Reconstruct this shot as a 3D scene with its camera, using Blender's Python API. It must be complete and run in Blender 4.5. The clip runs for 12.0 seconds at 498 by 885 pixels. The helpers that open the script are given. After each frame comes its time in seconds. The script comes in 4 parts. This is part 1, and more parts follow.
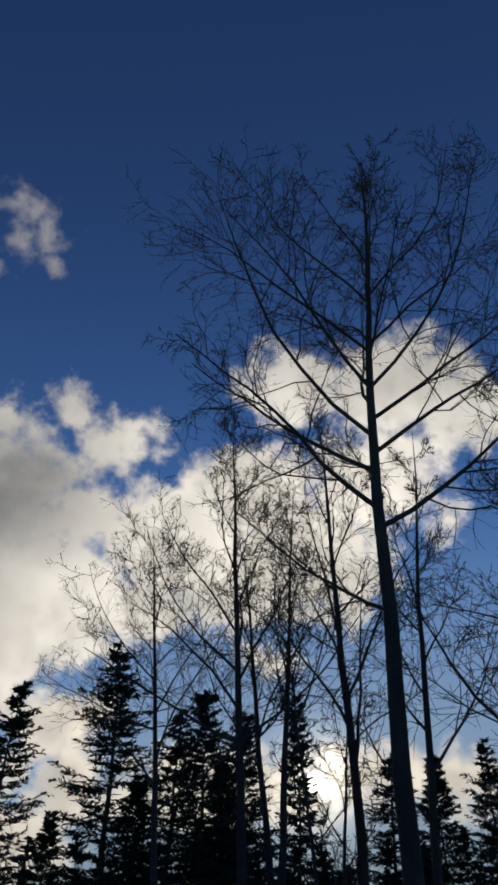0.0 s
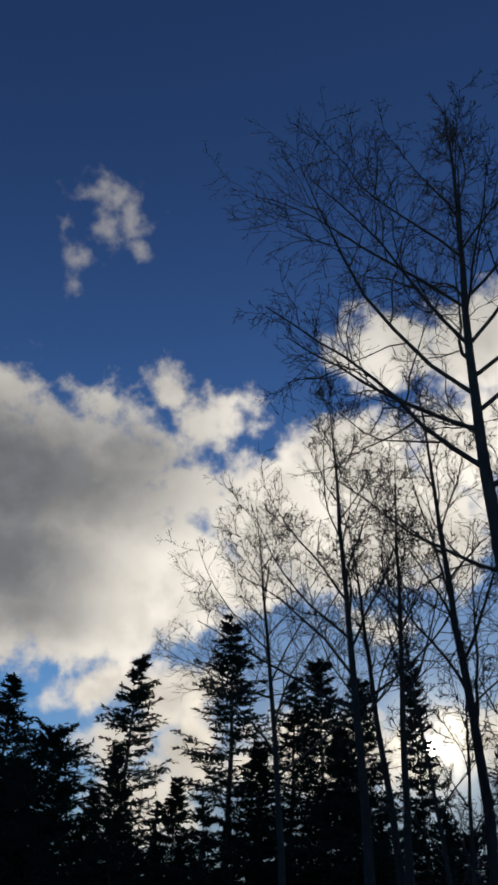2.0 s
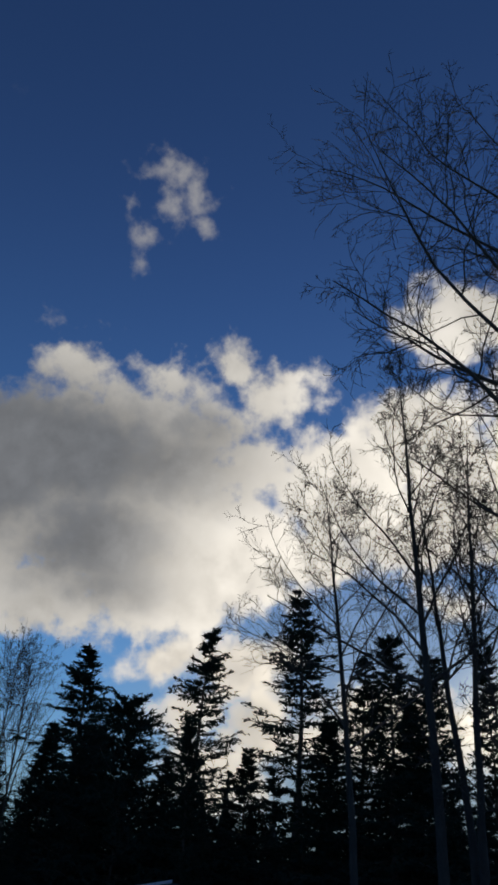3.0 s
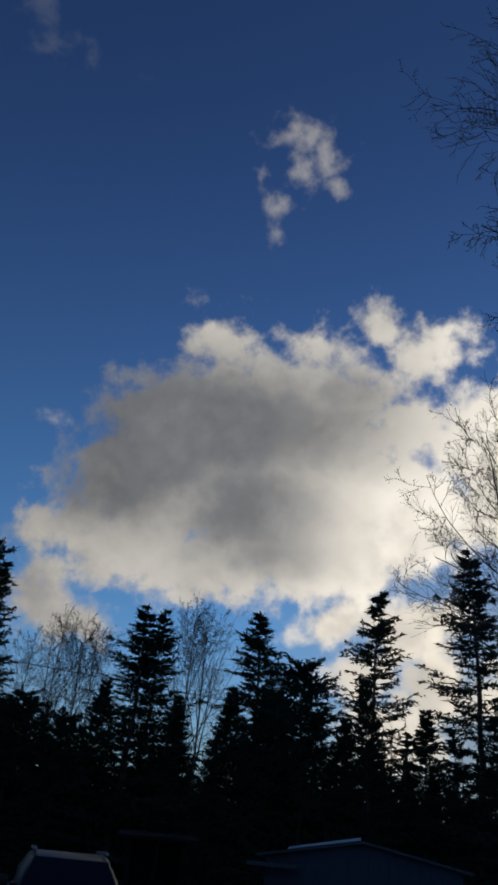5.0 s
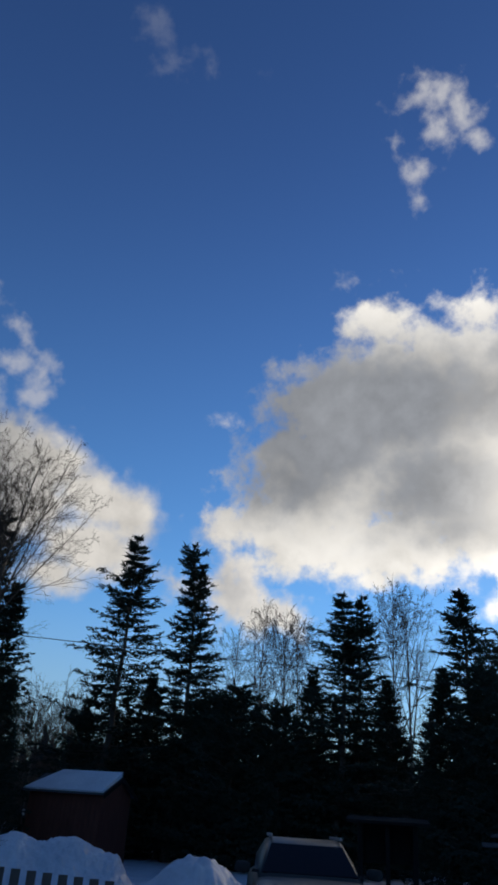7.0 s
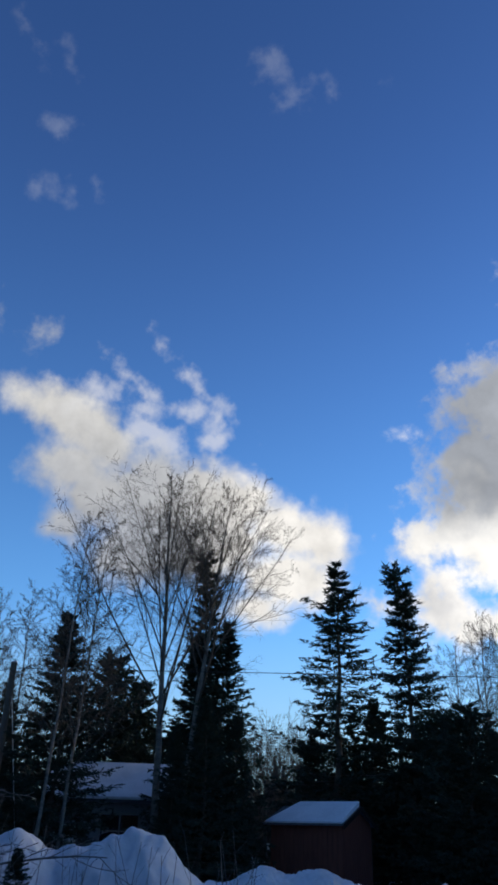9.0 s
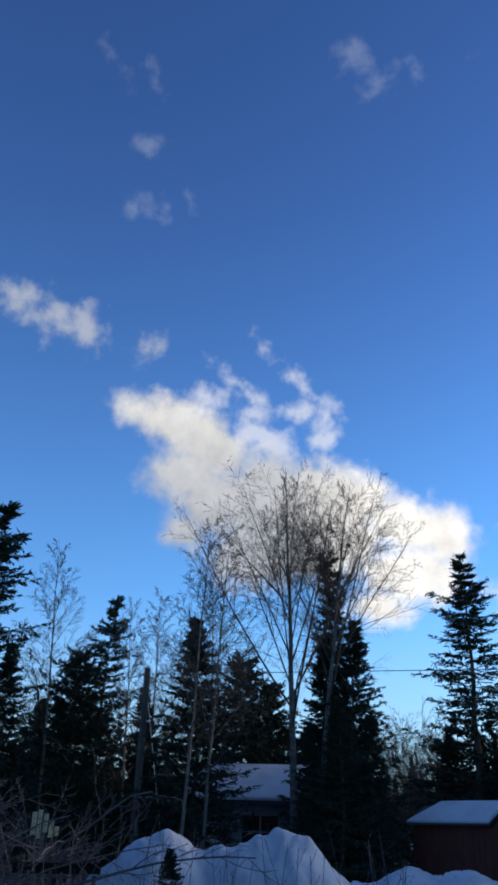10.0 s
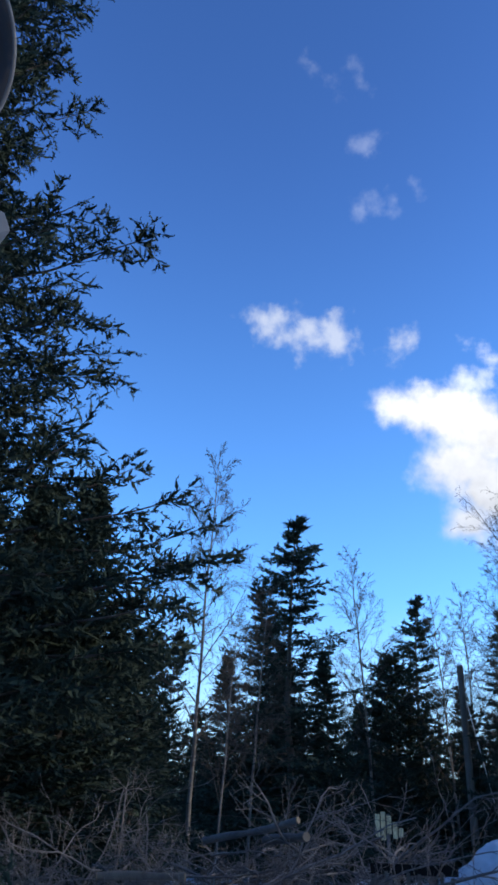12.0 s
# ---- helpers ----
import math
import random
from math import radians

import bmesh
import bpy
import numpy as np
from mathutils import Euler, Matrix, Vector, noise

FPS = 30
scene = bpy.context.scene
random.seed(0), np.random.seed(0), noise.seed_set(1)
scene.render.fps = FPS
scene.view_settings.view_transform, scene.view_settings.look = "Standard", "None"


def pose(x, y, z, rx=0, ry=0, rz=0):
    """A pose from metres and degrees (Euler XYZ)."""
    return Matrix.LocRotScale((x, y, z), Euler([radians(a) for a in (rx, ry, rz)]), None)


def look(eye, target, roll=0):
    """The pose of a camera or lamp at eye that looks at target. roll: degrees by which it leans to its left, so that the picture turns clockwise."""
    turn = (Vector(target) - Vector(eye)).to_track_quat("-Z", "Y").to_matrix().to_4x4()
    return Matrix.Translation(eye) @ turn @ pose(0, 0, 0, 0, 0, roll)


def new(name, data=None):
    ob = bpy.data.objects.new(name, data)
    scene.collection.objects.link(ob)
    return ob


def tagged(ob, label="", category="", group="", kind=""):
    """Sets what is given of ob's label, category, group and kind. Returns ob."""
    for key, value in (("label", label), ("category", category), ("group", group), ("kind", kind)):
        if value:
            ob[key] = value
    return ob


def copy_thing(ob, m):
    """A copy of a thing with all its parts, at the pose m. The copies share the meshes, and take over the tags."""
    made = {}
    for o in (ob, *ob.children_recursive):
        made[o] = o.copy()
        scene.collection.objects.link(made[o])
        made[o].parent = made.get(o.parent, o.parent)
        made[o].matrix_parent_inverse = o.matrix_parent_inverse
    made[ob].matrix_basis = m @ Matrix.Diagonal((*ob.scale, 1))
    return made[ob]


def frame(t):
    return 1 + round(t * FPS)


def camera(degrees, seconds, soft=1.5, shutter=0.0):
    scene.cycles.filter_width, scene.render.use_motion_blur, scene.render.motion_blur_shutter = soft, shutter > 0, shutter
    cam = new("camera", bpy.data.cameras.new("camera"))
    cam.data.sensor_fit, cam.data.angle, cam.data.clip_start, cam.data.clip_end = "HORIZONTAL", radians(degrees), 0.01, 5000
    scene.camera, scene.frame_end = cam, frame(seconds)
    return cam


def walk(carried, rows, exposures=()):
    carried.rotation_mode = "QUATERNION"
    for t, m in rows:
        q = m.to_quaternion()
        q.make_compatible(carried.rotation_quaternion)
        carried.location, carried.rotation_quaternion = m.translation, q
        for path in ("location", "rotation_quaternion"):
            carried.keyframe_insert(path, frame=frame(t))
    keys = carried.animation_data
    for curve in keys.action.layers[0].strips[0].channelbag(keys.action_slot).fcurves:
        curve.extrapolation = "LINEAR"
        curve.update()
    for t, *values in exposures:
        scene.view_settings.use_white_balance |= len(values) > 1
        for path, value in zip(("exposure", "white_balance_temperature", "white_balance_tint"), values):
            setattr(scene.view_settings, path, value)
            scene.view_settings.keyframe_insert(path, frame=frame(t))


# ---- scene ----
cam = camera(36.2, 12.0, soft=3.2)
EYE, ARM = 1.75, 0.3
# seconds, heading (to the left), upward tilt, lean to the left; the eye swings on the arm round the holder
ROWS = [
    (0.0, 0.0, 36.0, -0.18), (0.5, 1.72, 35.01, 0.02), (1.0, 4.72, 34.44, 0.36), (1.5, 7.31, 33.48, 0.74),
    (2.0, 8.75, 33.77, 0.98), (2.5, 11.56, 32.87, 2.38), (4.5, 23.96, 29.34, 5.36), (5.0, 27.49, 28.4, 5.46),
    (5.5, 31.23, 27.55, 5.42), (6.0, 34.95, 27.12, 5.16), (6.5, 37.93, 26.98, 4.04), (7.0, 41.76, 26.44, 3.95),
    (9.0, 56.79, 27.57, 1.59), (9.5, 60.58, 27.47, 1.23), (10.0, 66.08, 27.37, 1.52), (10.5, 69.78, 26.97, 1.2),
    (11.0, 74.28, 27.0, 0.77), (11.5, 79.28, 27.29, 0.42), (12.0, 88.44, 26.88, 1.82),
]
EXPOSURES = [(0.0, -1.1, 6700, 10), (2.5, -1.0, 6700, 10), (5.0, -1.0, 6750, 10), (6.0, -0.74, 6750, 10), (7.0, -0.2, 6650, 10), (9.0, 0.28, 6500, 10),
             (10.5, 0.66, 6400, 10), (12.0, 1.16, 6280, 11)]


def held(yaw, pitch, lean):
    a = radians(yaw)
    return pose(-ARM * math.sin(a), ARM * math.cos(a) - ARM, EYE, 90 + pitch, 0, yaw) @ pose(0, 0, 0, 0, 0, lean)


walk(cam, [(t, held(*row)) for t, *row in ROWS], EXPOSURES)

# ---- sky, clouds and sun ----
SUN_AZ, SUN_EL = -4.6, 11.9      # degrees to the left of the first heading, degrees up


def way(az, el):
    a, e = radians(az), radians(el)
    return Vector((-math.sin(a) * math.cos(e), math.cos(a) * math.cos(e), math.sin(e)))


def at(az, dist, z=0.0):
    """A place by its heading and its distance from the eye when it faces that way."""
    a = radians(az)
    return Vector((-(dist + ARM) * math.sin(a), (dist + ARM) * math.cos(a) - ARM, z))


# each puff: heading, height, half width, half height, in degrees of sky, and its tilt
GREAT = [
    (26.9, 23.8, 6.0, 4.5, 0),
    (27.5, 28.4, 11.2, 6.7, 0), (35.6, 23.9, 6.4, 5.3, 0), (38.2, 20.2, 4.4, 3.6, 0), (30.9, 19.1, 10.0, 2.9, 0),
    (21.2, 20.7, 8.8, 4.0, 0), (16.3, 24.0, 7.0, 5.4, 0), (23.8, 31.9, 10.1, 3.3, 0), (30.9, 35.6, 2.8, 1.9, 0),
    (34.2, 33.3, 1.4, 0.6, 0), (39.5, 31.7, 0.9, 0.7, 0), (21.4, 35.7, 3.1, 1.6, 0), (16.1, 37.3, 1.7, 1.8, 0),
    (13.0, 35.2, 2.7, 1.8, 0), (11.8, 35.8, 3.6, 1.7, 0), (14.4, 29.9, 4.9, 2.5, 0), (16.3, 24.8, 5.5, 5.0, 0),
    (42.1, 23.0, 1.2, 0.7, -20), (43.1, 20.9, 0.9, 1.1, 0),
]
CORE = [
    (29.5, 29.6, 9.6, 4.6, 0), (35.6, 27.5, 5.5, 4.6, 0), (21.3, 29.5, 8.0, 3.1, 0), (26.2, 23.4, 5.8, 3.8, 0),
    (24.5, 20.3, 4.1, 2.1, 0), (37.4, 23.7, 3.8, 2.1, 0), (18.0, 31.9, 4.4, 1.9, 0), (18.9, 30.4, 3.4, 2.5, 0),
]
SUNWARD = [
    (-4.9, 39.9, 4.6, 2.9, 0), (-14.1, 39.5, 5.9, 3.3, 0), (-19.3, 37.1, 3.1, 3.7, 0), (6.8, 28.4, 6.3, 4.6, 0),
    (-0.4, 31.5, 5.9, 4.2, 0), (-6.0, 27.2, 5.7, 5.0, 0), (-10.5, 32.7, 5.3, 3.8, 0), (0.5, 25.7, 6.7, 3.7, 0),
    (9.0, 23.2, 4.5, 2.4, 0), (-16.7, 28.7, 1.6, 1.2, 0), (-0.6, 20.2, 2.0, 1.1, 0),
]
LOW = [
    (14.5, 15.2, 3.2, 2.6, 0), (12.9, 11.2, 2.6, 3.2, 0), (-8.2, 12.2, 5.3, 2.0, 0), (-13.9, 11.6, 3.2, 2.1, 0),
    (1.7, 11.5, 8.5, 2.9, 0), (19.4, 15.7, 3.0, 1.6, -10), (17.6, 12.0, 3.3, 1.7, 0), (12.9, 16.2, 2.3, 1.6, 0),
    (12.9, 12.2, 2.2, 2.3, 0), (15.6, 8.0, 4.1, 2.2, 0), (42.1, 15.3, 2.5, 2.9, 0), (39.7, 13.8, 3.0, 1.6, 0),
    (46.4, 15.2, 1.8, 0.7, 0), (25.2, 16.3, 1.3, 0.5, 0), (42.2, 19.9, 2.1, 1.6, 0),
]
SUNLIT = [
    (75.6, 29.4, 2.0, 1.2, 12), (72.1, 28.3, 4.0, 2.3, 20), (69.1, 26.8, 3.6, 2.3, 35), (71.0, 24.7, 3.5, 2.1, 0),
    (69.0, 22.6, 2.9, 2.5, 0), (70.9, 20.4, 1.9, 1.6, 0), (61.0, 24.9, 2.5, 1.5, 0), (57.3, 23.2, 3.8, 2.3, 25),
    (53.3, 21.1, 4.1, 2.3, 12), (50.7, 20.2, 2.2, 2.6, 0), (53.4, 17.6, 4.1, 2.5, 0), (55.8, 15.3, 2.7, 1.6, 0),
    (60.9, 21.1, 5.9, 4.6, 0), (64.6, 22.8, 4.4, 4.0, 0), (65.7, 18.6, 3.8, 2.5, 0),
]
WISPS = [
    (69.8, 30.8, 2.0, 0.5, 0), (66.4, 31.2, 1.7, 0.5, 38), (62.4, 29.6, 1.6, 0.7, -5), (61.1, 31.4, 2.0, 0.4, 42),
    (59.7, 29.1, 0.5, 1.1, 0), (59.3, 27.7, 1.0, 0.5, -25), (65.0, 28.0, 1.9, 0.8, 25), (63.2, 26.9, 1.0, 1.3, 0),
    (65.5, 29.4, 1.0, 0.6, 0),
]
SMALL = [
    (24.8, 50.4, 1.8, 0.8, 0), (22.4, 49.0, 1.2, 1.7, 0), (21.3, 47.5, 1.3, 0.7, 20), (24.7, 48.1, 1.3, 1.3, 0),
    (26.2, 46.1, 0.8, 1.2, 0), (26.2, 44.2, 0.4, 0.7, 40), (28.7, 47.9, 0.7, 0.8, 0), (25.4, 51.7, 0.4, 0.2, 0),
    (44.0, 28.0, 0.8, 0.5, 0), (32.6, 38.4, 1.3, 0.3, 0), (86.4, 35.9, 1.6, 1.0, 0), (83.4, 34.7, 2.2, 1.2, 10),
    (81.0, 34.6, 1.6, 1.6, 0), (75.3, 33.9, 1.0, 1.0, 0),
]
HIGH = [
    (55.8, 53.6, 1.5, 1.1, 0), (56.6, 52.8, 1.0, 0.4, 0), (51.4, 52.4, 1.8, 0.4, 0), (48.9, 52.6, 0.6, 0.7, 0),
    (54.3, 51.5, 1.0, 0.5, 0), (81.1, 52.3, 0.9, 0.3, 40), (77.3, 51.9, 1.0, 0.5, 50), (77.1, 47.9, 1.1, 1.1, 0),
    (77.8, 43.7, 1.1, 0.7, 0), (74.9, 44.2, 0.3, 0.5, 0), (73.1, 44.8, 0.3, 0.3, 0),
]

sun_data = bpy.data.lights.new("sun", "SUN")
sun_data.energy, sun_data.angle, sun_data.color = 1.3, radians(0.6), (1.0, 0.86, 0.68)
sun = new("sun", sun_data)
sun.matrix_world = look(way(SUN_AZ, SUN_EL) * 100, (0, 0, 0))

world = bpy.data.worlds.new("sky")
scene.world = world
world.use_nodes = True
wt = world.node_tree
wt.nodes.clear()


def wn(kind, *inputs, operation="", vector_type=""):
    """A node of the sky; inputs are values or sockets, None skips one."""
    n = wt.nodes.new(kind)
    if operation:
        n.operation = operation
    if vector_type:
        n.vector_type = vector_type
    for i, v in enumerate(inputs):
        if v is None:
            continue
        if isinstance(v, bpy.types.NodeSocket):
            wt.links.new(v, n.inputs[i])
        else:
            n.inputs[i].default_value = v
    return n


def wm(op, a, b=None, c=None):
    return wn("ShaderNodeMath", a, b, c, operation=op).outputs[0]


def wv(op, a, b=None, out=0):
    return wn("ShaderNodeVectorMath", a, b, operation=op).outputs[out]


def ramp(v, lo, hi, a=0.0, b=1.0):
    n = wn("ShaderNodeMapRange", v, lo, hi, a, b)
    n.interpolation_type = "SMOOTHSTEP"
    return n.outputs[0]


def wmix(f, a, b):
    n = wt.nodes.new("ShaderNodeMix")
    n.data_type = "RGBA"
    for sock, v in ((n.inputs[0], f), (n.inputs[6], a), (n.inputs[7], b)):
        if isinstance(v, bpy.types.NodeSocket):
            wt.links.new(v, sock)
        else:
            sock.default_value = v
    return n.outputs[2]


sky_dir = wn("ShaderNodeTexCoord").outputs["Generated"]
axes = wn("ShaderNodeSeparateXYZ", sky_dir).outputs
az = wm("MULTIPLY", wm("ARCTAN2", wm("MULTIPLY", axes[0], -1.0), axes[1]), 57.2958)
el = wm("MULTIPLY", wm("ARCSINE", axes[2]), 57.2958)


def fbm(scale, detail=6.0, rough=0.55, offset=0.0):
    p = wv("ADD", sky_dir, (offset, offset * 0.7, offset * 1.3))
    return wn("ShaderNodeTexNoise", p, None, scale, detail, rough)


flat = wn("ShaderNodeCombineXYZ", az, el, 0.0).outputs[0]
swirl = wv("SUBTRACT", fbm(11.0, 3.0).outputs["Color"], (0.5, 0.5, 0.5))
curl = wv("SUBTRACT", fbm(36.0, 4.0, 0.5, 3.0).outputs["Color"], (0.5, 0.5, 0.5))
warped = wv("ADD", wv("ADD", flat, wv("MULTIPLY", swirl, (1.9, 1.9, 0.0))), wv("MULTIPLY", curl, (2.0, 2.0, 0.0)))
frayed = wv("ADD", wv("ADD", flat, wv("MULTIPLY", swirl, (0.7, 0.7, 0.0))), wv("MULTIPLY", curl, (1.9, 1.9, 0.0)))
fine = wm("SUBTRACT", fbm(28.0, 8.0, 0.56, 7.0).outputs["Fac"], 0.5)
broad = wm("SUBTRACT", fbm(9.0, 6.0, 0.55, 11.0).outputs["Fac"], 0.5)


last = [None]


def field(puffs, place, blend):
    """How deep a heading lies inside a bank of puffs, in degrees of sky: 0 at the rim, negative outside."""
    total = None
    if last[0] is not None:      # worked out one bank after another, which keeps the shader small
        place = wv("ADD", place, wm("MULTIPLY", last[0], 1e-6))
    for a, e, ra, re, tilt in puffs:
        narrow = math.cos(radians(e))
        turn = math.atan(math.tan(radians(tilt)) * narrow)
        m = wn("ShaderNodeMapping", place, (a, e, 0), (0, 0, turn), (ra / narrow, re, 1), vector_type="TEXTURE").outputs[0]
        size = math.sqrt(min(ra, re) * min(ra, re, 3.0))
        d = wm("MULTIPLY_ADD", wv("LENGTH", m, out="Value"), size, -size)
        total = d if total is None else wn("ShaderNodeMath", total, d, blend, operation="SMOOTH_MIN").outputs[0]
    last[0] = wm("MULTIPLY", total, -1.0)
    return last[0]


great = wn("ShaderNodeMath", field(GREAT, warped, 0.7), field(SUNWARD, warped, 0.7), 0.5, operation="SMOOTH_MAX").outputs[0]
core = field(CORE, warped, 1.2)
low = field(LOW, warped, 0.5)
lit = field(SUNLIT, frayed, 0.9)
small = field(SMALL, frayed, 0.3)
wisps = field(WISPS, frayed, 0.2)
high = field(HIGH, frayed, 0.2)


def cover(v, lo, hi, grain):
    return ramp(wm("ADD", v, wm("MULTIPLY", fine, grain)), lo, hi)


c_great = cover(great, -0.7, 1.2, 5.0)
c_low = wm("MULTIPLY", cover(low, -0.8, 1.4, 5.0), 0.95)
c_lit = cover(lit, -0.6, 1.3, 2.2)
c_small = wm("MULTIPLY", cover(small, -0.5, 1.5, 4.6), 0.68)
c_wisp = wm("MULTIPLY", cover(wisps, -0.6, 0.9, 3.4), 0.6)
c_high = wm("MULTIPLY", cover(high, -0.3, 1.3, 4.2), 0.16)

near_sun = wv("DOT_PRODUCT", sky_dir, tuple(way(SUN_AZ, SUN_EL)), out="Value")
halo = ramp(near_sun, 0.82, 0.97)

sky = wn("ShaderNodeTexSky")
sky.sky_type = "NISHITA"
sky.sun_disc = False
sky.sun_elevation, sky.sun_rotation = radians(SUN_EL), radians(-SUN_AZ)
sky.air_density, sky.dust_density, sky.ozone_density = 1.0, 0.05, 3.2
deep = wv("MULTIPLY", wn("ShaderNodeHueSaturation", 0.507, 1.08, 1.0, 1.0, sky.outputs[0]).outputs[0], (1.0, 1.28, 1.56))
deep = wv("MULTIPLY", deep, wn("ShaderNodeCombineXYZ", 1.0, ramp(el, 15.0, 52.0, 1.05, 0.93), 1.0).outputs[0])
deep = wv("SCALE", deep)
deep.node.inputs["Scale"].default_value = 1.0
wt.links.new(ramp(el, 8.0, 60.0, 1.12, 0.7), deep.node.inputs["Scale"])

haze = wm("MULTIPLY", wm("MULTIPLY", ramp(near_sun, 0.86, 0.995), ramp(el, 34.0, 6.0)), 0.7)
deep = wmix(haze, deep, (4.6, 5.1, 5.7, 1))
deep = wmix(wm("MULTIPLY", ramp(el, 16.0, 3.0), 0.55), deep, (2.5, 3.1, 3.9, 1))
SKY_GAIN = 0.12
billow = wm("MULTIPLY_ADD", wm("ADD", wm("MULTIPLY", fine, 0.8), broad), 0.8, 1.0)
heart = ramp(wm("ADD", core, wm("ADD", wm("MULTIPLY", broad, 6.0), wm("MULTIPLY", fine, 3.0))), -2.5, 1.9)
base_lit = ramp(wm("ADD", el, wm("MULTIPLY", broad, 8.0)), 16.0, 20.0)
shade = wm("MULTIPLY", wm("MULTIPLY", heart, base_lit), wm("SUBTRACT", 1.0, wm("MULTIPLY", halo, 0.85)))
great_col = wmix(shade, wmix(halo, (8.6, 8.4, 8.0, 1), (16.0, 15.2, 13.8, 1)), (2.7, 2.88, 3.2, 1))
low_col = wmix(wm("MULTIPLY", ramp(wm("ADD", low, wm("MULTIPLY", broad, 3.0)), 0.4, 2.4), 0.34), wmix(halo, (9.0, 8.6, 8.0, 1), (15.0, 13.8, 11.8, 1)), (3.4, 3.5, 3.8, 1))
lit_col = wmix(ramp(wm("ADD", wm("SUBTRACT", 32.0, el), wm("MULTIPLY", broad, 16.0)), -2.0, 14.0), (4.9, 4.8, 4.6, 1), (2.6, 2.75, 3.05, 1))
lit_col = wmix(ramp(az, 63.0, 56.0), lit_col, (6.0, 5.8, 5.5, 1))
col = wmix(c_high, deep, (4.6, 4.8, 5.2, 1))
col = wmix(c_wisp, col, (5.4, 5.4, 5.6, 1))
col = wmix(c_small, col, wmix(ramp(az, 45.0, 70.0), (6.8, 6.7, 6.6, 1), (3.3, 3.45, 3.7, 1)))
col = wmix(c_lit, col, wv("MULTIPLY", lit_col, billow))
turned = ramp(az, 28.0, 48.0, 1.0, 0.66)
billow = wm("MULTIPLY", billow, turned)
col = wmix(c_low, col, wv("MULTIPLY", low_col, billow))
col = wmix(c_great, col, wv("MULTIPLY", great_col, billow))
glow = wm("ADD", wm("MULTIPLY", ramp(near_sun, math.cos(radians(0.75)), math.cos(radians(0.3))), 260.0),
          wm("MULTIPLY", wm("POWER", wm("MAXIMUM", near_sun, 0.0), 900.0), 16.0))
bright = wn("ShaderNodeVectorMath", glow, (1.0, 0.93, 0.78), operation="MULTIPLY").outputs[0]
total_col = wv("ADD", col, bright)
back = wn("ShaderNodeBackground", total_col, SKY_GAIN)
wt.links.new(back.outputs[0], wn("ShaderNodeOutputWorld").inputs[0])

# ---- materials ----


def material(name, base, other, scale=8.0, rough=0.8, bump=0.2, metal=0.0, stretch=(1, 1, 1), fine=60.0, island=0.0, spec=0.3):
    """Two tones mixed by broad stains and fine grain, with relief."""
    mat = bpy.data.materials.new(name)
    mat.use_nodes = True
    nt = mat.node_tree
    b = nt.nodes["Principled BSDF"]
    tc = nt.nodes.new("ShaderNodeTexCoord")
    mp = nt.nodes.new("ShaderNodeMapping")
    mp.inputs["Scale"].default_value = stretch
    nt.links.new(tc.outputs["Object"], mp.inputs[0])
    n1, n2 = nt.nodes.new("ShaderNodeTexNoise"), nt.nodes.new("ShaderNodeTexNoise")
    n1.inputs["Scale"].default_value, n1.inputs["Detail"].default_value = scale, 4
    n2.inputs["Scale"].default_value, n2.inputs["Detail"].default_value = fine, 5
    for n in (n1, n2):
        nt.links.new(mp.outputs[0], n.inputs["Vector"])
    add = nt.nodes.new("ShaderNodeMath")
    add.operation = "MULTIPLY_ADD"
    nt.links.new(n2.outputs["Fac"], add.inputs[0])
    add.inputs[1].default_value = 0.6
    nt.links.new(n1.outputs["Fac"], add.inputs[2])
    value = add.outputs[0]
    if island:
        geo = nt.nodes.new("ShaderNodeNewGeometry")
        m2 = nt.nodes.new("ShaderNodeMath")
        m2.operation = "MULTIPLY_ADD"
        nt.links.new(geo.outputs["Random Per Island"], m2.inputs[0])
        m2.inputs[1].default_value = island
        nt.links.new(value, m2.inputs[2])
        value = m2.outputs[0]
    mr = nt.nodes.new("ShaderNodeMapRange")
    mr.inputs["From Min"].default_value, mr.inputs["From Max"].default_value = 0.5, 1.1 + island
    nt.links.new(value, mr.inputs[0])
    mx = nt.nodes.new("ShaderNodeMix")
    mx.data_type = "RGBA"
    mx.inputs[6].default_value, mx.inputs[7].default_value = (*base, 1), (*other, 1)
    nt.links.new(mr.outputs[0], mx.inputs[0])
    nt.links.new(mx.outputs[2], b.inputs["Base Color"])
    b.inputs["Roughness"].default_value, b.inputs["Metallic"].default_value = rough, metal
    b.inputs["Specular IOR Level"].default_value = spec
    if bump:
        bp = nt.nodes.new("ShaderNodeBump")
        bp.inputs["Strength"].default_value, bp.inputs["Distance"].default_value = bump, 0.02
        nt.links.new(value, bp.inputs["Height"])
        nt.links.new(bp.outputs[0], b.inputs["Normal"])
    return mat


BARK = material("poplar_bark", (0.036, 0.032, 0.028), (0.08, 0.071, 0.06), 5, 0.9, 0.5, stretch=(1, 1, 0.4))
TWIG = material("twig_bark", (0.045, 0.036, 0.03), (0.09, 0.075, 0.06), 6, 0.85, 0.1)
BIRCH = material("birch_bark", (0.19, 0.168, 0.14), (0.065, 0.056, 0.048), 3, 0.8, 0.3, stretch=(1, 1, 3))
SPRUCE_BARK = material("spruce_bark", (0.06, 0.05, 0.042), (0.12, 0.1, 0.085), 8, 0.95, 0.5, stretch=(1, 1, 0.5))
NEEDLES = material("spruce_needles", (0.022, 0.034, 0.026), (0.04, 0.056, 0.038), 1.5, 0.85, 0.0, island=0.5, fine=9, spec=0.12)
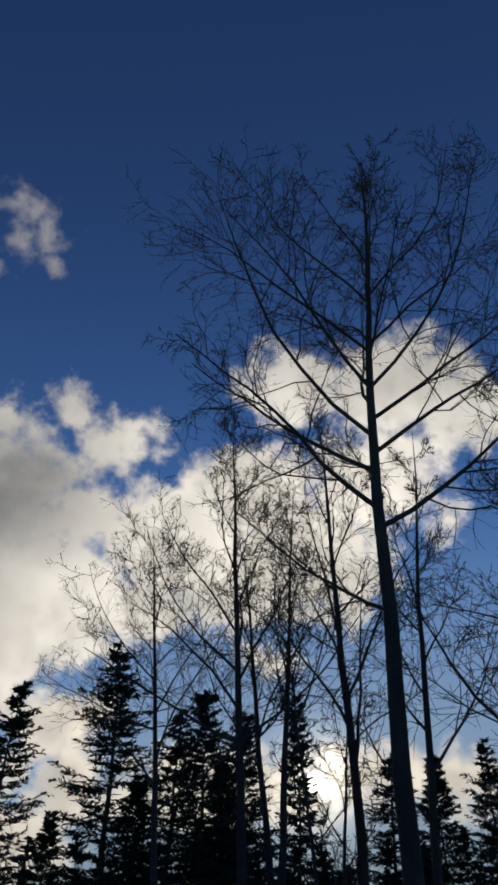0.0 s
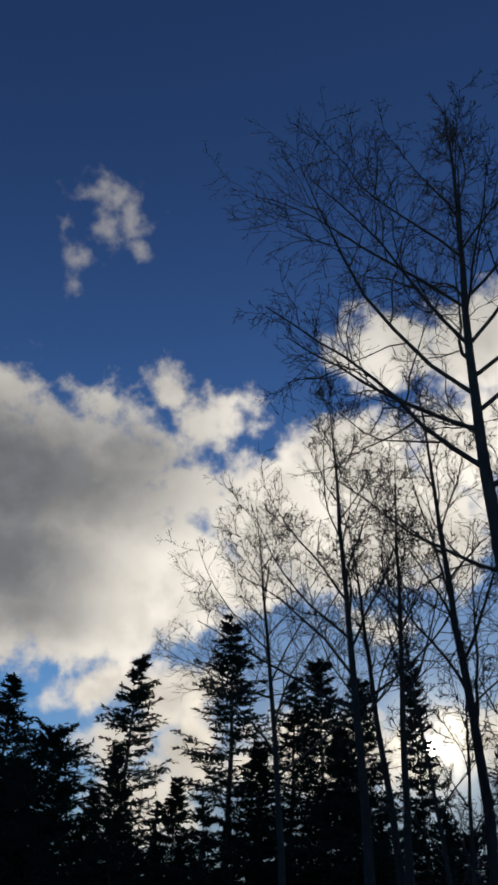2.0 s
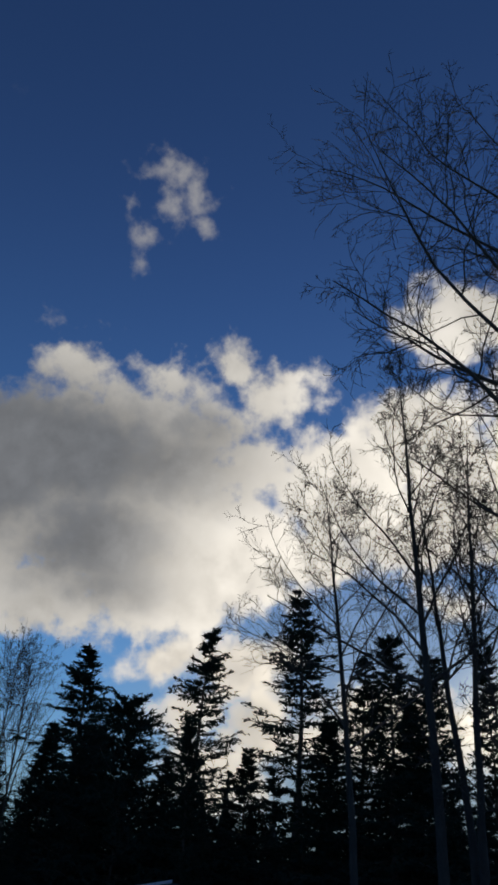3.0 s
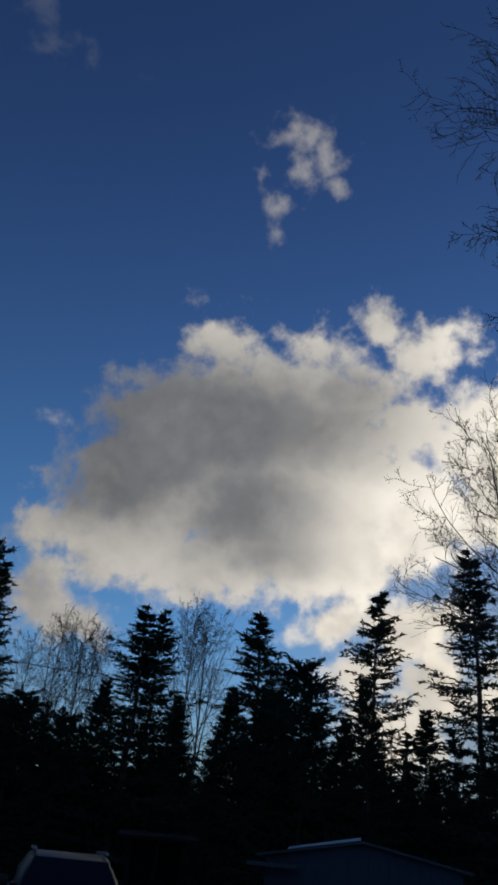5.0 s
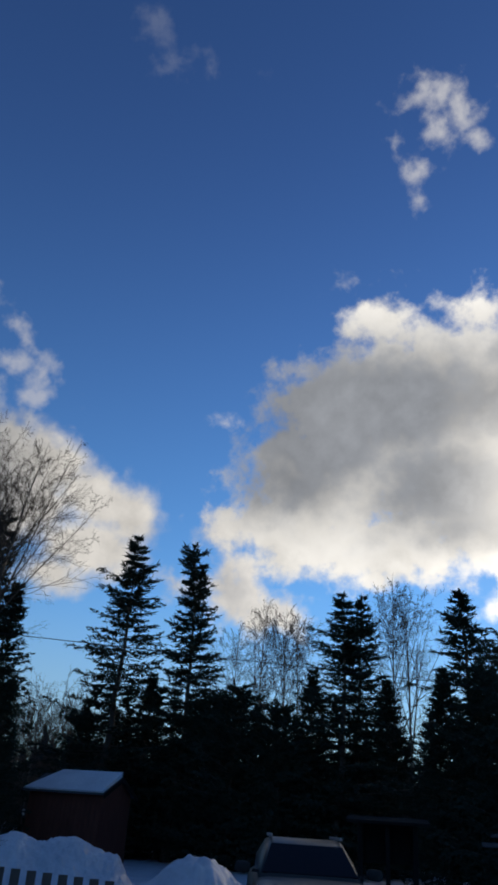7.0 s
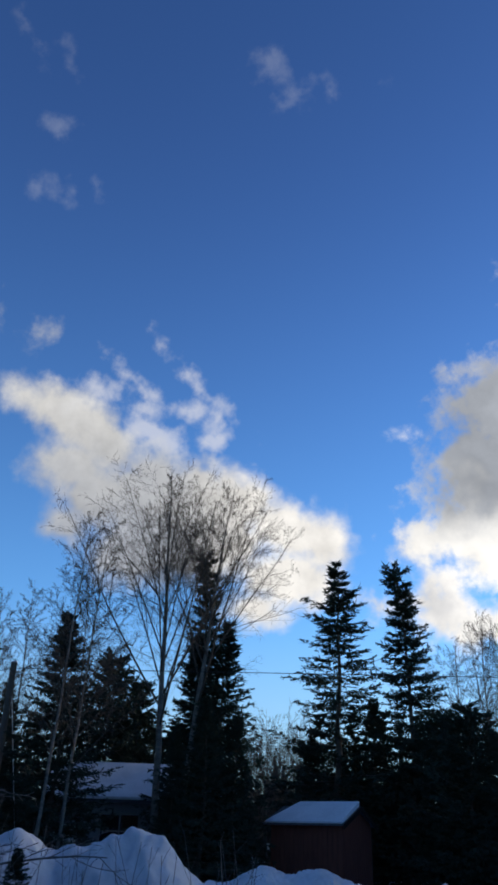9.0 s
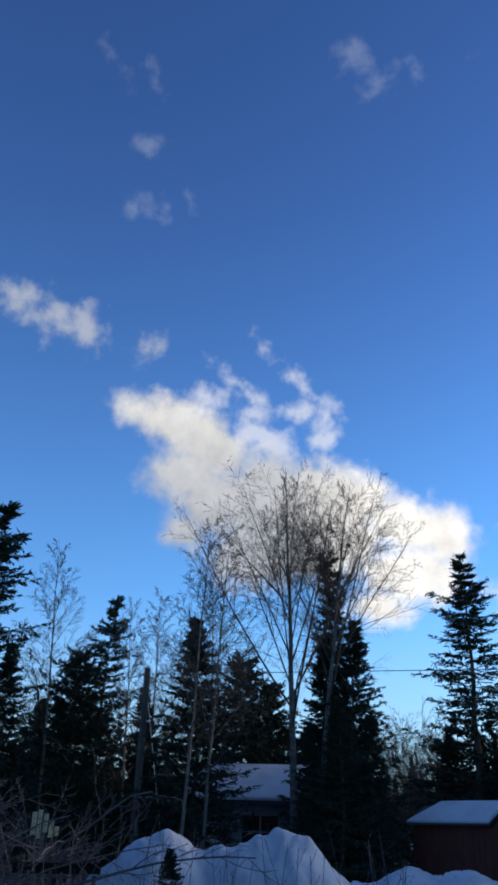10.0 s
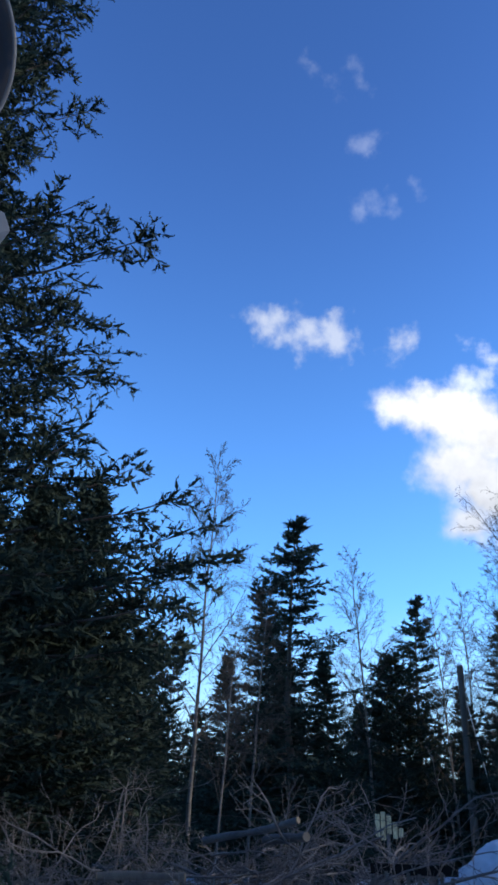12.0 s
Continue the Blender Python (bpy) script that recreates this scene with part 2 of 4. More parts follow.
SNOW = material("snow", (0.7, 0.71, 0.73), (0.48, 0.49, 0.52), 0.8, 0.7, 0.6, fine=11)
BRUSH = material("dead_brush", (0.075, 0.07, 0.07), (0.19, 0.178, 0.17), 4, 0.85, 0.2)
CUT_WOOD = material("cut_wood", (0.275, 0.210, 0.140), (0.210, 0.150, 0.095), 12, 0.8, 0.2)
RED_WOOD = material("red_stained_boards", (0.075, 0.021, 0.014), (0.12, 0.036, 0.022), 6, 0.8, 0.2, stretch=(1, 1, 0.2))
GREY_WALL = material("pale_siding", (0.2, 0.2, 0.21), (0.15, 0.153, 0.16), 4, 0.7, 0.1)
BLUE_WALL = material("blue_grey_siding", (0.045, 0.057, 0.08), (0.033, 0.042, 0.062), 4, 0.6, 0.1)
TRIM = material("white_trim_paint", (0.75, 0.74, 0.71), (0.6, 0.59, 0.56), 10, 0.6, 0.1)
DARK_WOOD = material("weathered_dark_wood", (0.09, 0.08, 0.07), (0.17, 0.15, 0.13), 7, 0.9, 0.3, stretch=(1, 1, 0.3))
# near-black version of the dark wood, with the shade put into its colour
SHADE_WOOD = material("shade_dark_wood", (0.008, 0.0075, 0.007), (0.017, 0.016, 0.015), 7, 0.9, 0.3, stretch=(1, 1, 0.3), spec=0.1)
POLE_WOOD = material("weathered_pole", (0.08, 0.068, 0.056), (0.15, 0.13, 0.11), 7, 0.9, 0.3, stretch=(1, 1, 0.2))
ROOF = material("asphalt_shingle", (0.05, 0.05, 0.055), (0.1, 0.1, 0.105), 14, 0.95, 0.3)
METAL = material("galvanised_metal", (0.5, 0.5, 0.5), (0.36, 0.36, 0.36), 9, 0.4, 0.05, metal=0.8)
CAR_PAINT = material("bronze_silver_car_paint", (0.085, 0.08, 0.072), (0.065, 0.061, 0.055), 3, 0.35, 0.0, metal=0.3)
RUBBER = material("black_rubber", (0.02, 0.02, 0.02), (0.035, 0.035, 0.035), 20, 0.8, 0.1)
DARK_GLASS = material("dark_glass", (0.006, 0.007, 0.009), (0.008, 0.009, 0.011), 2, 0.1, 0.0, spec=0.1)
DISH_GREY = material("dish_grey_paint", (0.035, 0.038, 0.045), (0.025, 0.028, 0.033), 6, 0.5, 0.05)
RIM_GREY = material("pale_grey_paint", (0.19, 0.19, 0.185), (0.14, 0.14, 0.135), 9, 0.5, 0.05)
WIRE = material("black_cable", (0.02, 0.02, 0.02), (0.03, 0.03, 0.03), 9, 0.6, 0.0)
# warm light painted as a yellow base colour
LIT_YELLOW = material("lit_patch_yellow", (0.8, 0.66, 0.36), (0.2, 0.15, 0.08), 9, 0.6, 0.1, stretch=(1, 1, 0.3))

# ---- mesh helpers ----


def mesh_of(name, verts, faces, mat, smooth=False):
    me = bpy.data.meshes.new(name)
    verts = np.asarray(verts, dtype=np.float32).reshape(-1, 3)
    k = faces.shape[1]
    me.vertices.add(len(verts))
    me.vertices.foreach_set("co", verts.ravel())
    me.loops.add(faces.size)
    me.loops.foreach_set("vertex_index", faces.ravel().astype(np.int32))
    me.polygons.add(len(faces))
    me.polygons.foreach_set("loop_start", np.arange(0, faces.size, k, dtype=np.int32))
    if smooth:
        me.polygons.foreach_set("use_smooth", np.ones(len(faces), dtype=bool))
    me.update(calc_edges=True)
    me.materials.append(mat)
    return me


def crown_mesh(name, wood, green):
    """Boughs and needles of one crown in one mesh, each with its own material."""
    wv_, wf = wood
    gv, gf = green
    tri = np.concatenate([wf[:, [0, 1, 2]], wf[:, [0, 2, 3]]])
    me = mesh_of(name, np.concatenate([wv_, gv]), np.concatenate([tri, gf + len(wv_)]), SPRUCE_BARK)
    me.materials.append(NEEDLES)
    me.polygons.foreach_set("material_index", np.concatenate([np.zeros(len(tri), np.int32), np.ones(len(gf), np.int32)]))
    return me


def unit(v):
    return v / np.maximum(np.linalg.norm(v, axis=-1, keepdims=True), 1e-9)


def tubes(P, R, k):
    """Verts and quads of n round tubes along m points each: P (n, m, 3), R (n, m)."""
    n, m, _ = P.shape
    T = unit(np.gradient(P, axis=1))
    ref = np.where(np.abs(T[:, :1, 2:3]) > 0.9, np.array([[[1.0, 0, 0]]]), np.array([[[0, 0, 1.0]]]))
    U = unit(np.cross(T, np.broadcast_to(ref, T.shape)))
    W = np.cross(T, U)
    ang = np.arange(k) * 2 * np.pi / k
    ring = U[:, :, None] * np.cos(ang)[:, None] + W[:, :, None] * np.sin(ang)[:, None]
    V = P[:, :, None] + ring * R[:, :, None, None]
    idx = np.arange(n * m * k).reshape(n, m, k)
    a, b = idx[:, :-1], idx[:, 1:]
    F = np.stack([a, np.roll(a, -1, 2), np.roll(b, -1, 2), b], -1).reshape(-1, 4)
    return V.reshape(-1, 3), F


def blades(S, E, r, rng):
    """Small flat sprays of needles: a narrow kite each, turned at random; triangles."""
    n = len(S)
    T = unit(E - S)
    U = unit(np.cross(T, rng.normal(size=(n, 3)))) * r[:, None]
    W = unit(np.cross(T, U)) * r[:, None] * 0.45
    mid = S + (E - S) * 0.45
    V = np.stack([S, mid + U + W, E, mid - U + W], 1)
    o = np.arange(n)[:, None] * 4
    return V.reshape(-1, 3), np.concatenate([o + np.array([[0, 1, 2]]), o + np.array([[0, 2, 3]])])


def tufts(S, E, r, rng):
    """Short shoots bristling with needles: a core and four needle sprays each; triangles."""
    out = [blades(S, E, r * 0.5, rng)]
    T = unit(E - S)
    for k in range(4):
        o = S + (E - S) * (0.1 + 0.25 * k)
        side = unit(np.cross(T, rng.normal(size=T.shape)))
        out.append(blades(o, o + (T * 0.8 + side * 0.7) * (r * rng.uniform(0.9, 1.5, len(S)))[:, None], r * 0.3, rng))
    return join(out)


def join(parts):
    V, F, off = [], [], 0
    for v, f in parts:
        V.append(v)
        F.append(f + off)
        off += len(v)
    return np.concatenate(V), np.concatenate(F)


def part(name, data, parent, label=""):
    ob = new(name, data)
    ob.parent = parent
    if label:
        ob["label"] = label
    return ob


def bm_part(name, bm, mat, parent=None, label="", bevel=0.0):
    """Links a bmesh as one mesh object under a thing or a part."""
    if bevel:
        bmesh.ops.bevel(bm, geom=bm.edges[:], offset=bevel, segments=2, affect="EDGES", profile=0.7)
    me = bpy.data.meshes.new(name)
    bm.to_mesh(me)
    bm.free()
    me.materials.append(mat)
    ob = new(name, me)
    if parent:
        ob.parent = parent
    if label:
        ob["label"] = label
    return ob


def box(bm, x0, x1, y0, y1, z0, z1, turn=None):
    m = Matrix.Translation(((x0 + x1) / 2, (y0 + y1) / 2, (z0 + z1) / 2)) @ Matrix.Diagonal((x1 - x0, y1 - y0, z1 - z0, 1))
    return bmesh.ops.create_cube(bm, size=1, matrix=(turn @ m) if turn else m)


def boxes(*list_of):
    bm = bmesh.new()
    for b in list_of:
        box(bm, *b)
    return bm


def prism(outline, axis, lo, hi):
    """A bmesh of a flat outline drawn out along an axis ('x' or 'y'); the outline is (across, up)."""
    bm = bmesh.new()
    put = (lambda a, z, d: (d, a, z)) if axis == "x" else (lambda a, z, d: (a, d, z))
    f0 = [bm.verts.new(put(a, z, lo)) for a, z in outline]
    f1 = [bm.verts.new(put(a, z, hi)) for a, z in outline]
    bm.faces.new(f0)
    bm.faces.new(f1[::-1])
    n = len(outline)
    for i in range(n):
        bm.faces.new((f0[i], f1[i], f1[(i + 1) % n], f0[(i + 1) % n]))
    bmesh.ops.recalc_face_normals(bm, faces=bm.faces[:])
    return bm


def thing(name, label, category, m, group=""):
    ob = new(name)
    ob.matrix_world = m
    ob.empty_display_size = 0.2
    return tagged(ob, label, category, group)


# ---- trees ----


def sprout(P, R, root, count, lo, hi, angle, length, m, rng, crook=0.12, up=0.08, taper=0.3, thick=0.55, least=0.005, slim=1.0):
    """Side branches along parent tubes: points, radii and the limb each belongs to."""
    n, pm, _ = P.shape
    who = np.repeat(np.arange(n), count)
    s = np.tile((np.arange(count) + 0.5) / count, n) + rng.uniform(-0.5, 0.5, n * count) / count
    s = (lo + (hi - lo) * s) * (pm - 1)
    i = np.clip(s.astype(int), 0, pm - 2)
    fr = (s - i)[:, None]
    start = P[who, i] * (1 - fr) + P[who, i + 1] * fr
    r0 = R[who, i] * (1 - fr[:, 0]) + R[who, i + 1] * fr[:, 0]
    T = unit(P[who, i + 1] - P[who, i])
    side = unit(np.cross(T, rng.normal(size=T.shape)))
    a = np.radians(rng.normal(angle, 11, len(who)))[:, None]
    d = unit(T * np.cos(a) + side * np.sin(a))
    total = np.linalg.norm(P[who, -1] - P[who, 0], axis=1)
    L = total * length * rng.uniform(0.55, 1.15, len(who)) * (1.15 - 0.65 * s / (pm - 1))
    pts = [start]
    step = (L / (m - 1))[:, None]
    for _ in range(m - 1):
        d = unit(d + rng.normal(size=d.shape) * crook + np.array([0, 0, up]))
        pts.append(pts[-1] + d * step)
    Q = np.stack(pts, 1)
    rad = np.maximum(np.minimum(r0 * thick, L * 0.010 * slim + 0.0015), least)
    RR = np.maximum(rad[:, None] * np.linspace(1, taper, m)[None], least * 0.7)
    return Q, RR, root[who]


def bare_tree(seed, height, radius, limbs=16, first=0.35, rise=45, reach=0.33, twig=0.005, lean=(0, 0), counts=(7, 6, 4),
              own_limbs=(), bend=0.012, split=False, crook=0.13, up=0.07, last=4, angle=45, steep=60, slim=1.0, fork=42, side=0.5, l3=0.6, l4=0.8):
    """Meshes of a leafless tree: the trunk and its limbs with all their twigs."""
    rng = np.random.default_rng(seed)
    m = 18
    h = np.linspace(0, 1, m)
    sway = np.cumsum(rng.normal(size=(m, 2)) * bend, 0) * height * 0.12
    sway -= sway[0]
    x = lean[0] * h ** 1.3 + sway[:, 0]
    y = lean[1] * h ** 1.3 + sway[:, 1]
    P = np.stack([x, y, h * height], -1)[None]
    R = (radius * ((1 - h) ** 0.85 * 0.94 + 0.03) * (1 + 0.35 * np.exp(-h * 26)))[None]
    trunk = tubes(P, R, 10)
    rows = list(own_limbs)
    spin = rng.uniform(0, 360)
    for i in range(limbs):
        f = first + (0.97 - first) * (i / limbs) ** 0.9
        spin += 137.5 + rng.normal() * 15
        L = reach * height * (1.08 - f) / (1.08 - first) * rng.uniform(0.75, 1.1)
        rows.append((f, spin, L, min(steep, rise + rng.normal() * 7 + 14 * f)))
    A = []
    mm = 9
    for f, spin, L, lift in rows:
        i = f * (m - 1)
        k = min(int(i), m - 2)
        p = P[0, k] * (1 - i + k) + P[0, k + 1] * (i - k)
        rr = R[0, k] * (1 - i + k) + R[0, k + 1] * (i - k)
        e, s = math.radians(lift), math.radians(spin)
        d = np.array([math.cos(e) * math.cos(s), math.cos(e) * math.sin(s), math.sin(e)])
        pts = [p]
        for _ in range(mm - 1):
            d = unit(d + rng.normal(size=3) * crook * 0.65 + np.array([0, 0, up * 0.5]))
            pts.append(pts[-1] + d * L / (mm - 1))
        r0 = min(rr * 0.5, L * 0.0098 * slim + 0.004)
        A.append((np.stack(pts), r0 * np.linspace(1, 0.22, mm)))
    P1, R1 = np.stack([a for a, _ in A]), np.maximum(np.stack([b for _, b in A]), twig)
    root = np.arange(len(A))
    P2, R2, r2 = sprout(P1, R1, root, counts[0], 0.15, 1.0, fork, side, 8, rng, crook * 1.5, up, least=twig, slim=slim)
    P3, R3, r3 = sprout(P2, R2, r2, counts[1], 0.12, 1.0, angle, l3, 5 if last > 3 else 4, rng, crook * 0.75, up, least=twig, slim=slim)
    P4, R4, r4 = sprout(P3, R3, r3, counts[2], 0.12, 1.0, angle, l4, 3, rng, crook * 0.7, up, least=twig * 0.8, slim=slim)
    out = []
    for one in (range(len(A)) if split else [None]):
        pick = [np.ones(len(q), bool) if one is None else q == one for q in (root, r2, r3, r4)]
        out.append(join([tubes(Q[s], W[s], k) for Q, W, s, k in
                         ((P1, R1, pick[0], 6), (P2, R2, pick[1], 4), (P3, R3, pick[2], 3), (P4, R4, pick[3], 3))]))
    return trunk, out


def plant_bare(name, label, category, place, spin=0.0, bark=None, group="", stems=1, spread=0.0, size=1.0, **how):
    """One leafless tree as a thing: trunk (or several stems) and limbs."""
    ob = thing(name, label, category, pose(*place, 0, 0, spin), group)
    ob.scale = (size, size, size)
    for i in range(stems):
        args = dict(how)
        args["seed"] = how["seed"] + i * 17
        if stems > 1:
            a = i * 2 * math.pi / stems + how["seed"]
            args["lean"] = (spread * math.cos(a), spread * math.sin(a))
            args["height"] = how["height"] * (1 - 0.07 * i)
        trunk, limbs = bare_tree(**args)
        part("trunk", mesh_of("trunk", *trunk, bark or BARK, True), ob)
        for limb in limbs:
            part("limb" if how.get("split") else "crown", mesh_of("limb", *limb, TWIG, True), ob)
    return ob


def spruce_meshes(seed, height, spread, clear=0.08, gap=0.34, per=6, droop=0.25, dense=1.0, shoot=0.045, fine=1, power=0.8, ragged=0.25, club=0.0, longest=0.3, blunt=False, extra=(), few=10):
    """Trunk and crown of a spruce: whorls of drooping boughs, side sprays and needle-clad shoots."""
    rng = np.random.default_rng(seed)
    spin_ = tufts if blunt else blades
    m = 14
    h = np.linspace(0, 1, m)
    sway = np.cumsum(rng.normal(size=(m, 2)) * 0.004, 0) * height
    sway -= sway[0]
    P = np.stack([sway[:, 0], sway[:, 1], h * height], -1)[None]
    R = (height * 0.0105 * ((1 - h) * 0.97 + 0.03) * (1 + 0.3 * np.exp(-h * 30)))[None]
    trunk = tubes(P, R, 8)
    z, spin, starts, dirs, Ls, lifts = clear * height, 0.0, [], [], [], []
    while z < height * 0.985:
        f = z / height
        base = spread * (1 - f) ** power * min(1.0, 0.55 + (f - clear) * 3.0)
        base = max(base, club * spread * (1.0 if f > 0.8 else 0.0))
        sector = rng.uniform(1 - ragged, 1 + ragged * 0.5)
        for i in range(per if f < 0.85 else per - 1):
            a = spin + i * 2 * math.pi / per + rng.normal() * 0.2
            starts.append((np.interp(z, h * height, P[0, :, 0]), np.interp(z, h * height, P[0, :, 1]), z + rng.normal() * gap * 0.42))
            dirs.append(a)
            Ls.append(max(0.12, base * sector * rng.uniform(1 - ragged * 1.3, 1 + ragged * 0.5)))
            lifts.append(0.45 * f ** 2 - droop * (1 - f) + rng.normal() * 0.08)
        z += gap * rng.uniform(0.7, 1.25) * (1.0 if f < 0.75 else 0.7)
        spin += 0.7
    for z, heading, long_, up_ in extra:
        starts.append((0.0, 0.0, z))
        dirs.append(math.radians(heading))
        Ls.append(long_)
        lifts.append(up_)
    S, a, L, lift = np.array(starts), np.array(dirs), np.array(Ls), np.array(lifts)
    bm_ = 7
    u = np.linspace(0, 1, bm_)
    rise = lift[:, None] * u + (0.22 * (1 - lift[:, None])) * (u ** 2.4) * 0.8
    B = np.stack([S[:, :1] + np.cos(a)[:, None] * u * L[:, None], S[:, 1:2] + np.sin(a)[:, None] * u * L[:, None], S[:, 2:] + rise * L[:, None]], -1)
    B += rng.normal(size=B.shape) * 0.02 * u[None, :, None] * L[:, None, None]
    BR = np.maximum(0.004 + L[:, None] * 0.009 * (1 - u)[None], 0.004)
    wood = tubes(B, BR, 3)
    # side sprays
    n_side = max(4, int(round(9 * dense * fine)))
    who = np.repeat(np.arange(len(B)), n_side)
    s = np.tile(np.linspace(0.14, 0.97, n_side), len(B)) + rng.normal(size=len(who)) * 0.03
    s = np.clip(s, 0.08, 1.0)
    i = np.clip((s * (bm_ - 1)).astype(int), 0, bm_ - 2)
    fr = (s * (bm_ - 1) - i)[:, None]
    p0 = B[who, i] * (1 - fr) + B[who, i + 1] * fr
    T = unit(B[who, i + 1] - B[who, i])
    side = unit(np.cross(T, np.array([0, 0, 1.0]))) * np.where(np.tile(np.arange(n_side) % 2, len(B)) == 0, 1, -1)[:, None]
    d = unit(T * 0.75 + side * rng.uniform(0.5, 1.0, (len(who), 1)) + np.array([0, 0, -0.12]) + rng.normal(size=T.shape) * 0.16)
    l2 = np.minimum(L[who] * 0.42, 0.95) * (1.12 - 0.75 * s) * rng.uniform(0.6, 1.15, len(who))
    l2 = np.maximum(l2, 0.12)
    p1 = p0 + d * l2[:, None] + np.array([0, 0, -0.1]) * l2[:, None]
    # shoots along each spray
    n_sh = max(3, int(round((4 if blunt else 9) * dense))) * fine
    w2 = np.repeat(np.arange(len(p0)), n_sh)
    q = np.tile((np.arange(n_sh) + 0.6) / n_sh, len(p0))[:, None]
    o = p0[w2] * (1 - q) + p1[w2] * q
    dd = unit(d[w2] * 0.8 + unit(rng.normal(size=(len(w2), 3)) * np.array([1, 1, 0.8])) * 0.85 + np.array([0, 0, -0.25 if not blunt else 0.1]))
    l3 = np.clip(l2[w2] * 0.42 * (1.25 - q[:, 0] * 0.5), 0.07, longest) * rng.uniform(0.6, 1.2, len(w2))
    sh = spin_(o, o + dd * l3[:, None], np.full(len(w2), shoot) * rng.uniform(0.7, 1.2, len(w2)), rng)
    sp = spin_(p0, p1, np.full(len(p0), shoot * (0.45 if blunt else 0.8)), rng)
    # shoots along the bough and the leader
    n_b = few
    wb = np.repeat(np.arange(len(B)), n_b)
    sb = rng.uniform(0.2, 1, len(wb))
    ib = np.clip((sb * (bm_ - 1)).astype(int), 0, bm_ - 2)
    fb = (sb * (bm_ - 1) - ib)[:, None]
    ob_ = B[wb, ib] * (1 - fb) + B[wb, ib + 1] * fb
    db = unit(unit(B[wb, ib + 1] - B[wb, ib]) + rng.normal(size=(len(wb), 3)) * 0.55)
    bs = spin_(ob_, ob_ + db * rng.uniform(0.12, 0.3, (len(wb), 1)), np.full(len(wb), shoot), rng)
    nl = 40 if blunt else 170
    zl = rng.uniform(0.86, 1.0, nl) * height
    ol = np.stack([np.full(nl, P[0, -1, 0]), np.full(nl, P[0, -1, 1]), zl], -1)
    dl = unit(np.stack([rng.normal(size=nl), rng.normal(size=nl), rng.uniform(0.4, 1.6, nl)], -1))
    ls = spin_(ol, ol + dl * (0.1 + 0.9 * (1.02 - zl / height))[:, None] * (1.0 if blunt else 0.6), np.full(nl, shoot), rng)
    return trunk, wood, join([sh, sp, bs, ls]), (P[0, -1, 0], P[0, -1, 1])


def spruce_kind(name, label, seed, **how):
    """A spruce built once as a thing, to be copied."""
    trunk, wood, green, tip = spruce_meshes(seed, **how)
    ob = thing(name, label, "tree", pose(0, 0, 0))
    part("trunk", mesh_of("trunk", *trunk, SPRUCE_BARK, True), ob)
    part("crown", crown_mesh("crown", wood, green), ob, "dark green needle foliage")
    return ob, tip


FRESH = set()


def set_spruce(kind, az_, dist, top, spin, wide=1.0, tilt=(0, 0), label="", z=-0.15, group="spruces at the wood's edge"):
    """Stands a spruce so that its tip reaches that height of the sky; the first of a kind is the one built."""
    ob, native, tip = KINDS[kind]
    tall = EYE + dist * math.tan(radians(top)) - z
    s = tall / native
    p = at(az_, dist, z)
    a = radians(spin)
    p.x -= (tip[0] * math.cos(a) - tip[1] * math.sin(a)) * s * wide
    p.y -= (tip[0] * math.sin(a) + tip[1] * math.cos(a)) * s * wide
    m = pose(p.x, p.y, p.z, tilt[0], tilt[1], spin)
    if kind in FRESH:
        ob = copy_thing(ob, m)
    FRESH.add(kind)
    ob.matrix_basis = m @ Matrix.Diagonal((s * wide, s * wide, s, 1))
    if label:
        ob["label"] = label
    ob["group"] = group
    return ob


KINDS = {}
for key, native, label, how in (
    ("airy", 12.0, "tall dark green spruce with open layered boughs", dict(spread=2.6, gap=0.33, per=5, droop=0.25, dense=1.2, ragged=0.4, power=0.72, shoot=0.024, longest=0.21, few=16)),
    ("club", 12.0, "tall dark spruce with a thick cone-laden top", dict(spread=2.6, gap=0.3, per=6, droop=0.35, dense=1.2, ragged=0.35, power=0.75, club=0.2, shoot=0.024, longest=0.21, few=16)),
    ("slim", 12.0, "narrow dark spruce with short drooping boughs", dict(spread=1.7, gap=0.31, per=6, droop=0.4, dense=1.2, ragged=0.3, power=0.6, club=0.25, shoot=0.024, longest=0.21, few=16)),
    ("full", 10.0, "dense dark spruce with boughs down to the snow", dict(spread=2.5, gap=0.3, per=7, droop=0.2, dense=1.2, ragged=0.22, power=0.85, clear=0.03, shoot=0.024, longest=0.21, few=16)),
    ("bushy", 8.0, "broad bushy dark conifer at the wood's edge", dict(spread=2.9, gap=0.28, per=7, droop=-0.1, dense=1.3, ragged=0.35, power=0.5, clear=0.03, shoot=0.026, longest=0.22, few=16)),
    ("filler", 9.0, "young dark spruce deep in the wood", dict(spread=2.1, gap=0.46, per=5, droop=0.25, dense=0.65, ragged=0.3, clear=0.03, shoot=0.05, longest=0.4, few=8)),
):
    made, tip = spruce_kind("spruce_tree", label, len(key) * 7 + 3, height=native, **how)
    KINDS[key] = (made, native, tip)

# ---- ground ----


def lumps(x, y):
    v = 0.16 * noise.noise(Vector((x * 0.12, y * 0.12, 3.1))) + 0.06 * noise.noise(Vector((x * 0.5, y * 0.5, 9.7)))
    return v


